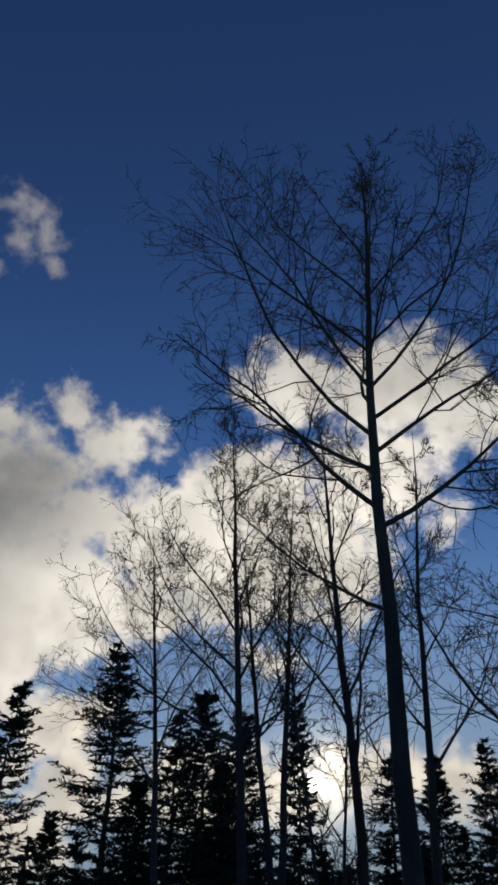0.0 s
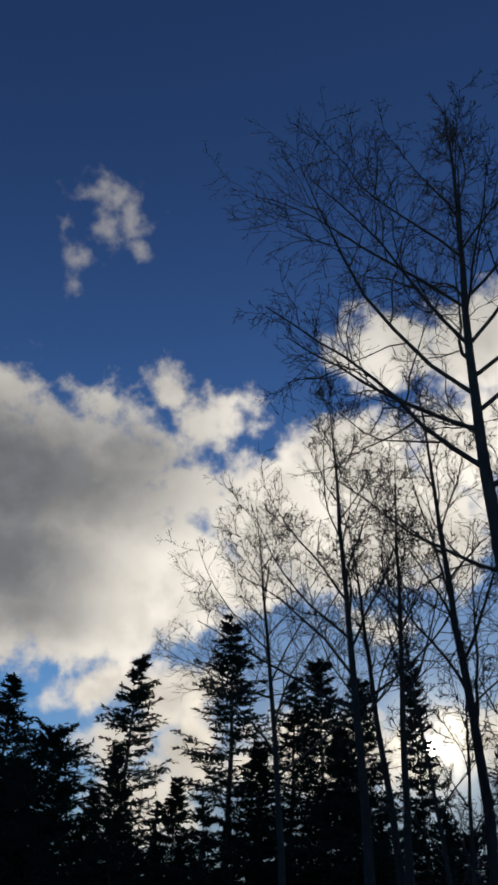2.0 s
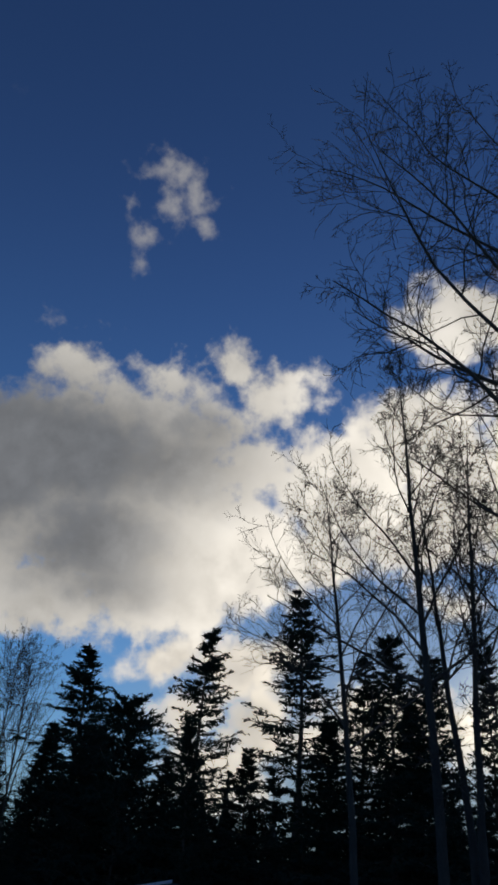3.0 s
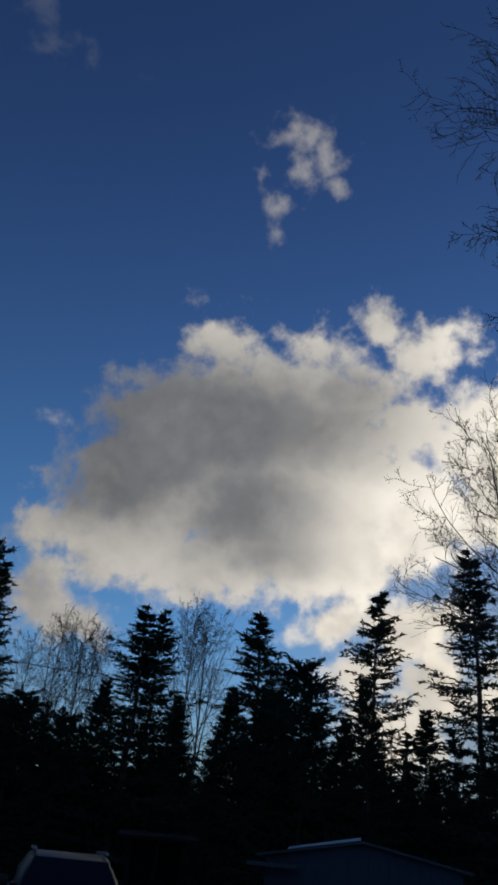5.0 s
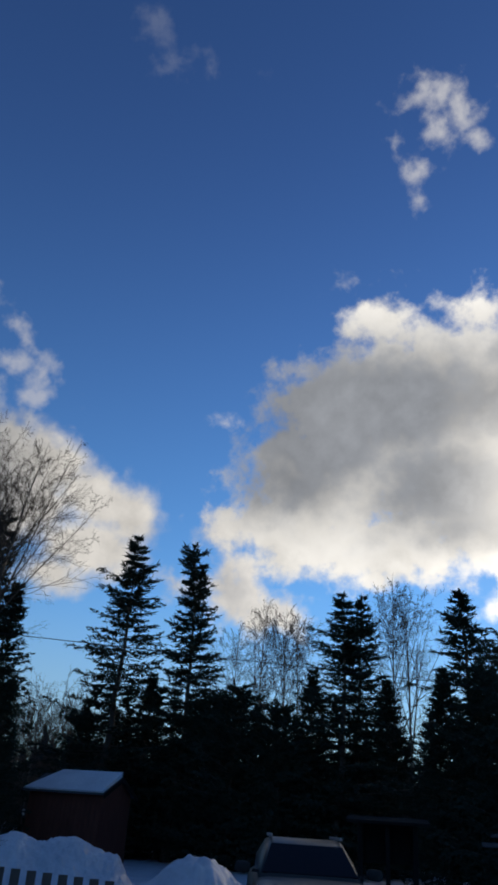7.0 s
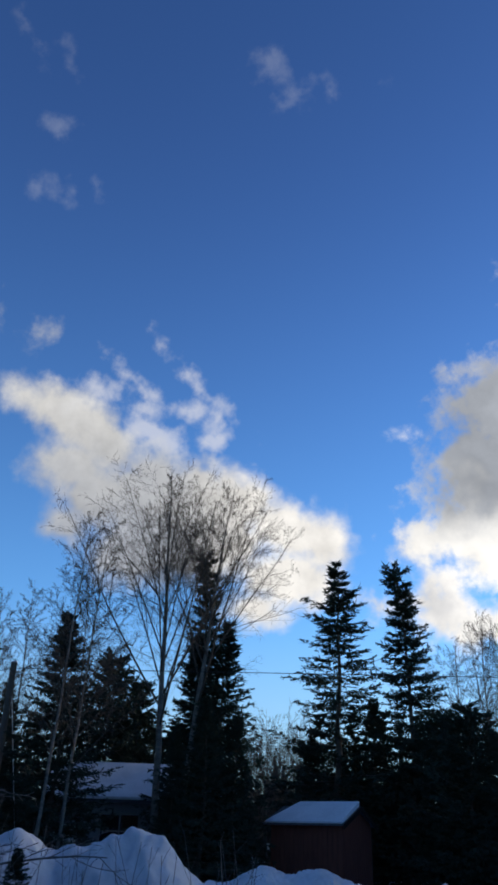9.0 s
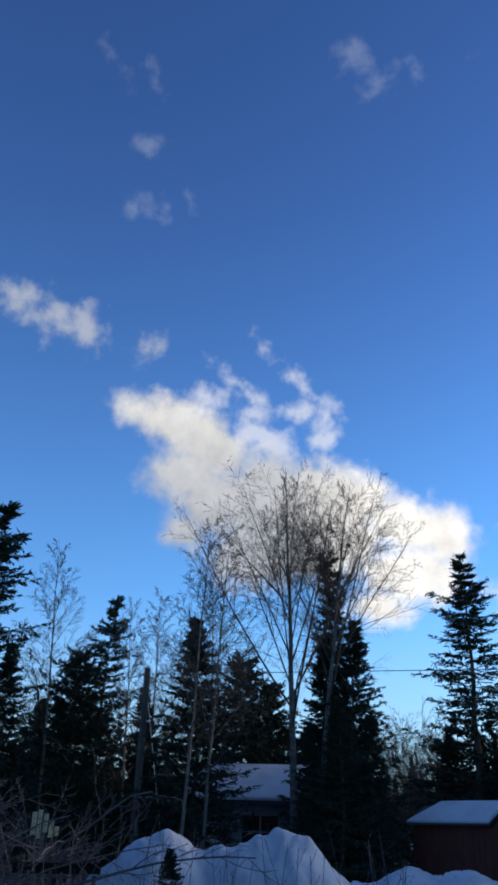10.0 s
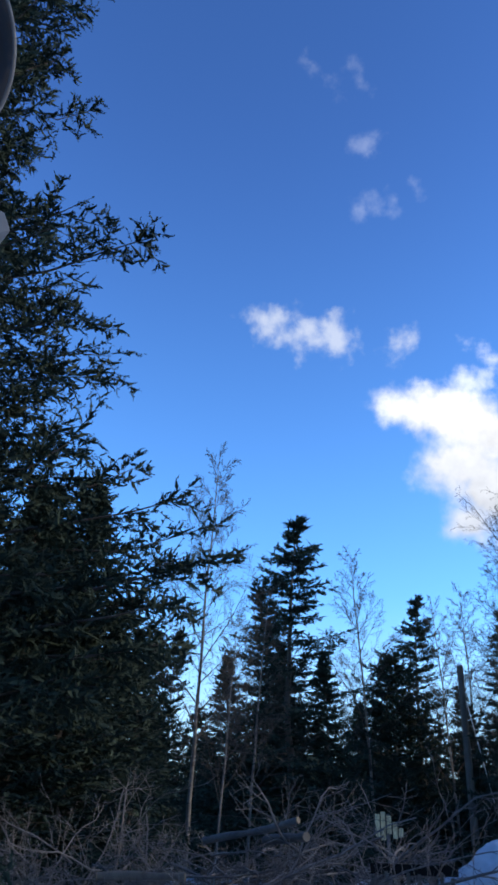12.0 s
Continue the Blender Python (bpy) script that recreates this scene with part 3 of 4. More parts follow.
radii = [0.0] + [0.6 * 1.085 ** i for i in range(106)]
verts, faces, sides = [(0, 0, 0)], [], 96
for r in radii[1:]:
    for i in range(sides):
        a = 2 * math.pi * i / sides
        x, y = r * math.cos(a), r * math.sin(a)
        verts.append((x, y, lumps(x, y) * min(1, r / 3) if r < 250 else 0.0))
bm = bmesh.new()
vs = [bm.verts.new(v) for v in verts]
for i in range(sides):
    bm.faces.new((vs[0], vs[1 + i], vs[1 + (i + 1) % sides]))
for k in range(len(radii) - 2):
    b0, b1 = 1 + k * sides, 1 + (k + 1) * sides
    for i in range(sides):
        j = (i + 1) % sides
        bm.faces.new((vs[b0 + i], vs[b1 + i], vs[b1 + j], vs[b0 + j]))
for f in bm.faces:
    f.smooth = True
ground = bm_part("ground", bm, SNOW)
tagged(ground, "snow-covered uneven ground of the yard and wood", "ground", kind="structure")


def ease(u, a, b):
    t = min(1.0, max(0.0, (u - a) / (b - a)))
    return t * t * (3 - 2 * t)


def snow_bank(label, az0, az1, dist, ridge, width, seed, group="plowed snow banks"):
    """A ploughed heap along an arc round the yard: ridge(u) is its height in metres."""
    nu, nv = 200, 60
    bm = bmesh.new()
    grid = []
    for i in range(nu + 1):
        u = i / nu
        row = []
        for j in range(nv + 1):
            v = j / nv * 2 - 1
            h = ridge(u) * (math.cos(v * math.pi / 2) ** 1.2 if abs(v) < 1 else 0.0) * ease(u, 0.0, 0.12) * ease(u, 1.0, 0.9)
            p = at(az0 + (az1 - az0) * u, dist + v * width)
            q = Vector((p.x * 0.9, p.y * 0.9, seed))
            h *= 1 + 0.05 * noise.noise(q * 1.3) + 0.03 * noise.noise(q * 4.1)
            h += 0.06 * noise.noise(q * 1.2) * min(1, h) + 0.07 * noise.noise(q * 2.9) + 0.055 * noise.noise(q * 7.0) + 0.03 * noise.noise(q * 15.0) - 0.06
            row.append(bm.verts.new((p.x, p.y, h)))
        grid.append(row)
    for i in range(nu):
        for j in range(nv):
            f = bm.faces.new((grid[i][j], grid[i + 1][j], grid[i + 1][j + 1], grid[i][j + 1]))
            f.smooth = True
    bmesh.ops.recalc_face_normals(bm, faces=bm.faces[:])
    return tagged(bm_part("snow_bank", bm, SNOW), label, "snow bank", group)


def bump_(u, c, w, h):
    return h * math.exp(-((u - c) / w) ** 2)


# heaps by the house and the brush, then those by the car and the red shed
snow_bank("tall shadowed snow bank ploughed up before the pale house", 49, 79.5, 8.6,
          lambda u: 0.75 + 0.98 * ease(u, 0.07, 0.45) + bump_(u, 0.72, 0.06, 0.2) + bump_(u, 0.49, 0.09, 0.1) - 0.9 * ease(u, 0.78, 1.0), 1.7, 2.0)
snow_bank("rounded heap of ploughed snow beside the parked car", 37.0, 50.5, 12.5, lambda u: 0.5 + bump_(u, 0.45, 0.3, 0.78), 1.5, 5.0)
snow_bank("low snow bank before the red shed", 47.0, 60.0, 24.0, lambda u: 0.75 + bump_(u, 0.64, 0.11, 0.4) + bump_(u, 0.36, 0.14, 0.4), 1.8, 8.0)
snow_bank("snow bank under the brush pile", 76, 118, 7.5, lambda u: 1.2 + bump_(u, 0.57, 0.05, 0.12) + bump_(u, 0.3, 0.12, 0.1), 1.5, 11.0)

# ---- the leafless trees before the sun ----
p = at(-9.9, 10.0)
plant_bare("poplar_tree", "tall bare poplar with wide spreading limbs", "tree", (p.x, p.y, -0.1), seed=4, height=17.2, radius=0.15, limbs=2,
           first=0.84, rise=50, reach=0.12, lean=(0.9, 0.2), counts=(12, 7, 4), split=True, twig=0.0066, slim=1.05, crook=0.13, bend=0.012, up=0.03, angle=48,
           side=0.5, l3=0.5, l4=0.5,
           own_limbs=((0.36, 185, 2.6, 20), (0.46, 178, 4.7, 42), (0.50, 170, 4.6, 38), (0.54, 182, 7.2, 45), (0.60, 175, 5.6, 50), (0.65, 184, 6.6, 53),
                      (0.72, 172, 4.8, 58), (0.78, 190, 3.6, 62), (0.44, -4, 5.0, 32), (0.52, 6, 5.6, 40), (0.56, -10, 4.6, 28), (0.60, -3, 5.8, 47),
                      (0.66, 8, 5.2, 54), (0.73, -8, 4.2, 58), (0.80, 10, 3.0, 62), (0.50, 90, 4.2, 38), (0.58, 100, 4.6, 47), (0.66, 80, 4.2, 53),
                      (0.62, 265, 2.8, 52), (0.70, 275, 2.6, 57), (0.76, 95, 3.2, 60)))
p = at(-11.2, 11.5)
plant_bare("poplar_tree", "slender bare poplar beside the tall one", "tree", (p.x, p.y, -0.1), seed=9, height=10.6, radius=0.085, limbs=13, first=0.35,
           rise=42, reach=0.24, lean=(0.9, 0.2), counts=(7, 6, 3), side=0.56, split=True, twig=0.007, crook=0.13, up=0.05, angle=46)
p = at(-7.4, 14.0)
plant_bare("poplar_tree", "bare poplar with a straight dark trunk", "tree", (p.x, p.y, -0.1), seed=14, height=13.0, radius=0.12, limbs=15, first=0.38,
           rise=48, reach=0.3, lean=(-0.3, 0), counts=(8, 6, 3), side=0.56, split=True, twig=0.0068, slim=1.0, crook=0.13, up=0.05, angle=46)
p = at(0.6, 15.0)
plant_bare("poplar_tree", "bare poplar with limbs sweeping to one side", "tree", (p.x, p.y, -0.1), seed=23, height=13.6, radius=0.12, limbs=16, first=0.42,
           rise=45, reach=0.3, lean=(-0.2, 0), counts=(8, 6, 3), side=0.56, split=True, twig=0.0068, slim=1.0, crook=0.13, up=0.05, angle=46, own_limbs=((0.42, 180, 3.6, 20), (0.52, 175, 4.2, 48), (0.4, 10, 2.5, 45)))
p = at(6.0, 18.0)
plant_bare("poplar_tree", "small bare poplar with a fan of fine twigs", "tree", (p.x, p.y, -0.1), seed=31, height=12.0, radius=0.105, limbs=18, first=0.42,
           rise=36, reach=0.4, lean=(-0.7, 0), counts=(8, 6, 3), side=0.56, split=True, twig=0.0068, slim=1.0, crook=0.13, up=0.05, angle=46)
p = at(-1.7, 15.5)
plant_bare("poplar_tree", "forked bare poplar with two rising stems", "tree", (p.x, p.y, -0.1), seed=37, height=11.6, radius=0.105, limbs=13, first=0.5,
           rise=56, reach=0.25, stems=2, spread=0.9, counts=(7, 6, 3), side=0.56, twig=0.0068, slim=1.0, crook=0.13, up=0.05, angle=46)
p = at(-5.2, 13.5)
plant_bare("poplar_tree", "thin forked bare sapling", "tree", (p.x, p.y, -0.1), seed=41, height=7.2, radius=0.06, limbs=10, first=0.35, rise=58, reach=0.28,
           stems=2, spread=0.6, counts=(6, 5, 4), twig=0.007, crook=0.13, up=0.05, angle=46)
p = at(-24.0, 10.5)
plant_bare("poplar_tree", "bare poplar with low spreading branches", "tree", (p.x, p.y, -0.1), seed=47, height=11.0, radius=0.11, limbs=18, first=0.22,
           rise=32, reach=0.34, counts=(8, 6, 3), side=0.56, twig=0.007, crook=0.13, up=0.05, angle=46)

# ---- birches ----
def fan(count, low, high, height, lo, hi, seed):
    """Long limbs that part low on the stem and end on one rounded dome."""
    r = random.Random(seed)
    rows = []
    for i in range(count):
        f = low + (high - low) * i / count
        rows.append((f, i * 137.5 + r.uniform(-20, 20), height * (1.0 - f) * r.uniform(0.74, 0.9), lo + (hi - lo) * r.random()))
    return tuple(rows)


FINE = dict(bark=BIRCH, crook=0.05, last=4, angle=46, slim=0.5, fork=40, up=0.0, l3=0.46, l4=0.42)
p = at(62.4, 30.0)
plant_bare("birch_tree", "large many-stemmed bare birch with a rounded crown", "tree", (p.x, p.y, -0.1), seed=52, height=15.9, radius=0.16, limbs=8,
           first=0.6, rise=55, reach=0.2, lean=(0.3, -0.5), counts=(14, 9, 4), twig=0.0058, side=0.4, steep=72, own_limbs=fan(17, 0.34, 0.74, 15.9, 48, 74, 3), **FINE)
p = at(61.0, 30.5)
plant_bare("birch_tree", "leaning bare birch with a broad fine crown", "tree", (p.x, p.y, -0.1), seed=57, height=15.8, radius=0.14, limbs=8,
           first=0.6, rise=52, reach=0.2, lean=(0.9, 1.4), counts=(14, 9, 4), twig=0.0058, side=0.4, steep=70, own_limbs=fan(15, 0.4, 0.76, 15.2, 52, 70, 8), **FINE)
BIRCHES = {}
for k, (a, d, top, label) in enumerate((
        (70.0, 27, 21.7, "thin bare birch before the pale house"), (68.5, 27.5, 21.4, "thin leaning bare birch before the pale house"),
        (73.8, 34, 16.0, "slender bare birch by the pole"), (72.2, 38, 16.4, "slender bare birch by the pole"), (68.2, 36, 17.8, "slender bare birch by the pole"),
        (91.8, 24, 26.3, "tall slim birch with pale trunk"), (89.9, 23, 14.8, "short slim birch with pale trunk"), (87.8, 26, 17.0, "thin birch before the spruces"),
        (79.2, 32, 19.6, "bare aspen with an oval crown"), (30.3, 38, 17.3, "bare birch with a tall fine crown"), (28.9, 39, 16.7, "bare birch with a tall fine crown"),
        (42.1, 41, 13.6, "bare birch in a group behind the car"), (40.2, 42, 15.4, "bare birch in a group behind the car"), (38.0, 41, 15.2, "bare birch in a group behind the car"),
        (36.8, 43, 14.4, "bare birch in a group behind the car"), (24.0, 42, 13.0, "bare birch half hidden by spruces"),
        (54.8, 46, 8.5, "grey bare birch beyond the red shed"), (56.2, 48, 7.6, "grey bare birch beyond the red shed"), (53.2, 50, 7.2, "grey bare birch beyond the red shed"))):
    p, tall = at(a, d), EYE + d * math.tan(radians(top))
    m = pose(p.x, p.y, -0.1, 2.5 * math.sin(k * 2.1), 2.0 * math.cos(k), k * 67)
    slim_one = any(w in label for w in ("slender", "thin", "slim", "aspen"))
    q = (slim_one, k % 3)
    if q in BIRCHES:
        tree = copy_thing(BIRCHES[q], m)
    elif slim_one:
        tree = plant_bare("birch_tree", label, "tree", (0, 0, 0), seed=60 + k, height=13.0, radius=0.075, limbs=34, first=0.3, rise=40, reach=0.29, lean=(0.3, 0.2),
                          counts=(11, 7, 3), twig=0.0056, side=0.42, steep=66, group="birches along the wood", **FINE)
    else:
        tree = plant_bare("birch_tree", label, "tree", (0, 0, 0), seed=60 + k, height=13.0, radius=0.085, limbs=6, first=0.7, rise=50, reach=0.16, lean=(0.3, 0.2),
                          counts=(10, 7, 4), twig=0.006, side=0.36, steep=72, own_limbs=fan(13, 0.36, 0.86, 12.6, 54, 77, 20 + k), group="birches along the wood", **FINE)
    BIRCHES.setdefault(q, tree)
    tree.matrix_basis = m @ Matrix.Diagonal((tall / 13.0,) * 3 + (1,))
    tree["label"] = label

# ---- spruces ----
WIDER = dict(airy=1.4, club=1.2, slim=1.2, full=1.35, bushy=1.1)
for row in (
    ("airy", 9.9, 30, 20.9, 10, 1.0), ("airy", 16.4, 31, 18.0, 130, 0.95), ("club", 3.2, 27, 17.8, 40, 1.1), ("airy", 5.0, 28, 16.6, 70, 1.1),
    ("club", 0.4, 28, 16.5, 200, 1.1), ("slim", -3.3, 30, 17.2, 15, 0.85), ("airy", -9.9, 31, 13.6, 99, 1.1), ("full", -12.6, 30, 13.0, 12, 1.0),
    ("airy", -16.2, 29, 14.1, 33, 1.0), ("full", -20.5, 31, 12.5, 80, 1.0), ("full", 13.3, 34, 9.8, 60, 1.1), ("full", 7.6, 29, 12.2, 190, 1.0),
    ("full", 2.0, 31, 13.5, 261, 1.0), ("full", 17.6, 28, 11.5, 300, 0.75),
    ("airy", 25.4, 32, 16.0, 260, 1.15), ("bushy", 21.9, 29, 12.6, 5, 1.0), ("full", 27.0, 31, 10.4, 14, 1.0), ("full", 18.8, 33, 9.0, 114, 1.0),
    ("bushy", 24.2, 30, 10.6, 77, 0.9), ("airy", 33.9, 33, 15.5, 44, 1.25), ("airy", 32.5, 34, 15.4, 84, 1.0), ("full", 36.0, 35, 10.0, 75, 1.0),
    ("full", 30.8, 36, 9.5, 0, 1.0), ("bushy", 38.2, 33, 7.6, 66, 1.1), ("bushy", 41.3, 34, 8.6, 166, 1.1), ("bushy", 43.0, 36, 8.0, 20, 1.0),
    ("airy", 49.8, 38, 18.6, 77, 1.1), ("slim", 45.3, 37, 18.0, 20, 1.15), ("full", 51.8, 40, 6.8, 120, 1.0), ("full", 47.4, 41, 9.0, 220, 1.0),
    ("slim", 59.8, 33, 18.8, 51, 0.9), ("full", 57.9, 31, 14.1, 150, 0.95), ("full", 60.2, 32, 13.0, 50, 0.9), ("full", 69.7, 29, 14.0, 3, 1.05),
    ("bushy", 66.1, 40, 11.5, 93, 0.9), ("bushy", 64.0, 41, 9.8, 290, 0.8), ("airy", 75.6, 35, 15.6, 210, 0.85), ("bushy", 77.7, 33, 11.4, 31, 0.85),
    ("full", 73.0, 38, 9.0, 310, 1.0), ("airy", 84.4, 28, 21.5, 222, 1.0), ("slim", 87.0, 30, 16.1, 72, 1.2), ("full", 85.6, 31, 12.0, 10, 1.0),
    ("full", 82.6, 27, 11.5, 47, 0.9), ("full", 89.6, 33, 11.0, 40, 1.0), ("full", 94.6, 27, 12.3, 140, 0.7), ("airy", 93.2, 28, 12.7, 240, 0.7),
    ("full", 97.5, 24, 13.0, 340, 1.0), ("full", 101.0, 22, 15.0, 30, 1.0), ("full", 105.0, 20, 17.0, 70, 1.0), ("full", 80.0, 40, 8.0, 200, 1.0),
    ("full", 59.4, 28, 8.8, 25, 1.0), ("full", 57.0, 29, 8.0, 125, 0.8), ("full", 61.2, 29, 7.0, 225, 0.7),
    ("full", 104.5, 13, 22.0, 15, 1.0), ("full", 109.0, 12, 25.0, 95, 1.0), ("full", 114.0, 12.5, 28.0, 65, 1.0), ("full", 100.5, 16, 16.5, 165, 1.0), ("full", 100.2, 14, 23.0, 265, 1.1), ("full", 96.0, 19, 12.5, 35, 0.9), ("full", 103.6, 15, 22.0, 135, 1.2),
):
    set_spruce(*row[:5], row[5] * WIDER[row[0]])
rng = random.Random(5)
for k in range(165):
    a = -34 + 172 * (k + rng.random()) / 165
    d = rng.uniform(44, 66)
    set_spruce("filler", a, d, rng.uniform(5.5, 9.0) if not 52.5 < a < 57.5 else rng.uniform(2.5, 4.0), rng.uniform(0, 360), rng.uniform(1.2, 1.8), group="young spruces filling the wood")
for k in range(75):
    a = -30 + 165 * (k + rng.random()) / 75
    if not 52.0 < a < 57.5:
        set_spruce("filler", a, rng.uniform(39, 47), rng.uniform(3.4, 7.0), rng.uniform(0, 360), rng.uniform(1.9, 2.6), group="young spruces filling the wood")
for k in range(40):
    a = 140 + 184 * (k + rng.random()) / 40
    set_spruce("filler", a, rng.uniform(24, 40), rng.uniform(9, 16), rng.uniform(0, 360), group="spruces behind the house")

# the near spruce whose boughs hang into the yard
trunk, wood, green, tip = spruce_meshes(77, height=15.0, spread=3.6, clear=0.04, gap=0.26, per=9, droop=0.3, dense=1.45, shoot=0.031, fine=2, ragged=0.35, power=0.85,
                                  longest=0.13, blunt=True, extra=((3.3, 94, 3.8, -0.06), (3.7, 99, 3.4, 0.0), (3.0, 90, 3.4, -0.1), (3.6, 104, 3.4, 0.0),
                                                                   (4.5, 96, 2.2, -0.02), (3.1, 109, 3.5, -0.1), (4.2, 102, 2.9, -0.05), (2.6, 98, 3.0, -0.1),
                                                                   (6.2, 112, 1.9, 0.1), (6.6, 100, 1.7, 0.12), (5.6, 120, 2.2, 0.0), (5.2, 107, 2.6, 0.05)) + tuple((2.4 + 0.07 * k, 91 + (k * 37) % 24, 2.7 + 0.13 * (k % 7), -0.07) for k in range(16)))
p = at(121.8, 6.6)
near = thing("spruce_tree", "tall near spruce with drooping needle-clad boughs", "tree", pose(p.x, p.y, -0.1))
part("trunk", mesh_of("trunk", *trunk, SPRUCE_BARK, True), near)
part("crown", crown_mesh("crown", wood, green), near, "dark green needle foliage")

# sapling in front of the snow bank
sapling = set_spruce("full", 70.4, 6.4, -0.9, 40, 1.7, z=0.75, label="small spruce sapling poking out of the snow", group="saplings")

# ---- far woods and thickets ----
rng = np.random.default_rng(12)
V, F, off = [], [], 0
n_far = 900
for k in range(n_far):
    a = math.radians(360 * k / n_far + rng.uniform(-0.3, 0.3))
    d = rng.uniform(75, 130)
    hgt = rng.uniform(7, 12)
    x, y = -d * math.sin(a), d * math.cos(a)
    layers = 13
    for q in range(layers):
        z0 = hgt * (0.04 + 0.9 * q / layers)
        z1 = min(hgt, z0 + hgt * 0.17)
        r = hgt * 0.19 * (1 - q / layers) + 0.12
        sides = 14
        ang = np.arange(sides) * 2 * math.pi / sides + rng.uniform(0, 6)
        rr = r * rng.uniform(0.7, 1.2, sides) * np.where(np.arange(sides) % 2, 0.42, 1.0)
        ring = np.stack([x + rr * np.cos(ang), y + rr * np.sin(ang), z0 + rng.uniform(-0.25, 0.25, sides)], -1)
        V.append(np.vstack([ring, [[x, y, z1]]]))
        i = np.arange(sides)
        F.append(np.stack([i, (i + 1) % sides, np.full(sides, sides)], -1) + off)
        off += sides + 1
far = new("far_woods", mesh_of("far_woods", np.concatenate(V), np.concatenate(F), NEEDLES))
tagged(far, "distant dark spruce wood closing the horizon", "woods", kind="stuff")


def thicket(name, label, az0, az1, d0, d1, count, lo, hi, seed):
    """Many thin leafless stems with twigs, too many to count."""
    rng = np.random.default_rng(seed)
    a = np.radians(rng.uniform(az0, az1, count))
    d = rng.uniform(d0, d1, count)
    hgt = rng.uniform(lo, hi, count)
    m = 6
    pts = [np.stack([-d * np.sin(a), d * np.cos(a), np.full(count, -0.1)], -1)]
    way_ = unit(np.stack([rng.normal(size=count) * 0.1, rng.normal(size=count) * 0.1, np.ones(count)], -1))
    for _ in range(m - 1):
        way_ = unit(way_ + rng.normal(size=way_.shape) * 0.05)
        pts.append(pts[-1] + way_ * (hgt / (m - 1))[:, None])
    P = np.stack(pts, 1)
    R = np.linspace(0.035, 0.01, m)[None] * np.ones((count, 1))
    root = np.arange(count)
    P2, R2, r2 = sprout(P, R, root, 9, 0.25, 1.0, 38, 0.3, 5, rng, 0.1, 0.1, least=0.013)
    P3, R3, r3 = sprout(P2, R2, r2, 5, 0.2, 1.0, 40, 0.5, 3, rng, 0.12, 0.1, least=0.011)
    ob = new(name, mesh_of(name, *join([tubes(P, R, 4), tubes(P2, R2, 3), tubes(P3, R3, 3)]), TWIG))
    return tagged(ob, label, "thicket", kind="stuff")


thicket("birch_thicket", "thicket of thin bare birch saplings among the spruces", 26, 46, 38, 56, 90, 6, 9.5, 3)
thicket("birch_thicket", "thicket of grey bare saplings beyond the red shed", 51, 59, 45, 62, 130, 6.0, 8.6, 4)
thicket("birch_thicket", "thicket of thin bare saplings behind the pole", 70, 100, 38, 60, 110, 6, 9.5, 6)
thicket("birch_thicket", "thicket of thin bare saplings under the poplars", -26, 20, 32, 52, 90, 4, 7.5, 7)

# ---- the red shed ----
p = at(52.3, 29.5)
shed = thing("garden_shed", "small red-stained wooden shed with a snow-covered roof", "shed", pose(p.x, p.y, 0, 0, 0, 25))
shed.scale = (0.92, 0.92, 0.96)
W2, DEP, EAVE, RIDGE = 1.5, 2.6, 2.46, 2.96
bm = prism([(0.0, 0.0), (DEP, 0.0), (DEP, EAVE), (DEP / 2, RIDGE - 0.05), (0.0, EAVE)], "x", -W2, W2)
bm_part("wall", bm, RED_WOOD, shed)
for k in range(15):
    x = -W2 + 0.1 + k * 0.2
    bm_part("board", boxes((x - 0.092, x + 0.092, -0.024, -0.004, 0.1, EAVE - 0.04)), RED_WOOD, shed)
for k in range(13):
    y = 0.1 + k * 0.2
    top = EAVE + (RIDGE - EAVE) * (1 - abs(y - DEP / 2) / (DEP / 2)) - 0.12
    bm_part("board", boxes((W2 + 0.004, W2 + 0.024, y - 0.092, y + 0.092, 0.1, top)), RED_WOOD, shed)
slope = (RIDGE - EAVE) / (DEP / 2)
for s in (-1, 1):
    def roof_line(y, up_):
        return RIDGE - slope * abs(y - DEP / 2) + up_
    y0, y1 = (DEP / 2, -0.28) if s < 0 else (DEP / 2, DEP + 0.28)
    bm_part("roof", prism([(y0, roof_line(y0, 0.0)), (y1, roof_line(y1, 0.0)), (y1, roof_line(y1, 0.06)), (y0, roof_line(y0, 0.06))], "x", -W2 - 0.18, W2 + 0.18), ROOF, shed)
    bm = prism([(y0, roof_line(y0, 0.065)), (y1, roof_line(y1, 0.065)), (y1 + s * 0.04, roof_line(y1, 0.13)), (y1 - s * 0.06, roof_line(y1, 0.2)), (y0, roof_line(y0, 0.24))],
               "x", -W2 - 0.16, W2 + (0.14 if s < 0 else -0.05))
    for v in bm.verts:      # slid off along one gable
        if v.co.x < 0:
            v.co.x += 0.75 * max(0.0, (v.co.z - roof_line(y1, 0.065)) / (RIDGE + 0.24 - roof_line(y1, 0.065)))
    bm_part("snow_cover", bm, SNOW, shed, "thick smooth snow on the roof", bevel=0.03)
for s in (-1, 1):
    bm_part("bargeboard", prism([(-0.28, roof_line(-0.28, -0.1)), (DEP / 2, RIDGE - 0.1), (DEP + 0.28, roof_line(DEP + 0.28, -0.1)),
                                 (DEP + 0.28, roof_line(DEP + 0.28, 0.05)), (DEP / 2, RIDGE + 0.05), (-0.28, roof_line(-0.28, 0.05))], "x",
                                s * (W2 + 0.2) - 0.015, s * (W2 + 0.2) + 0.015), SHADE_WOOD, shed)
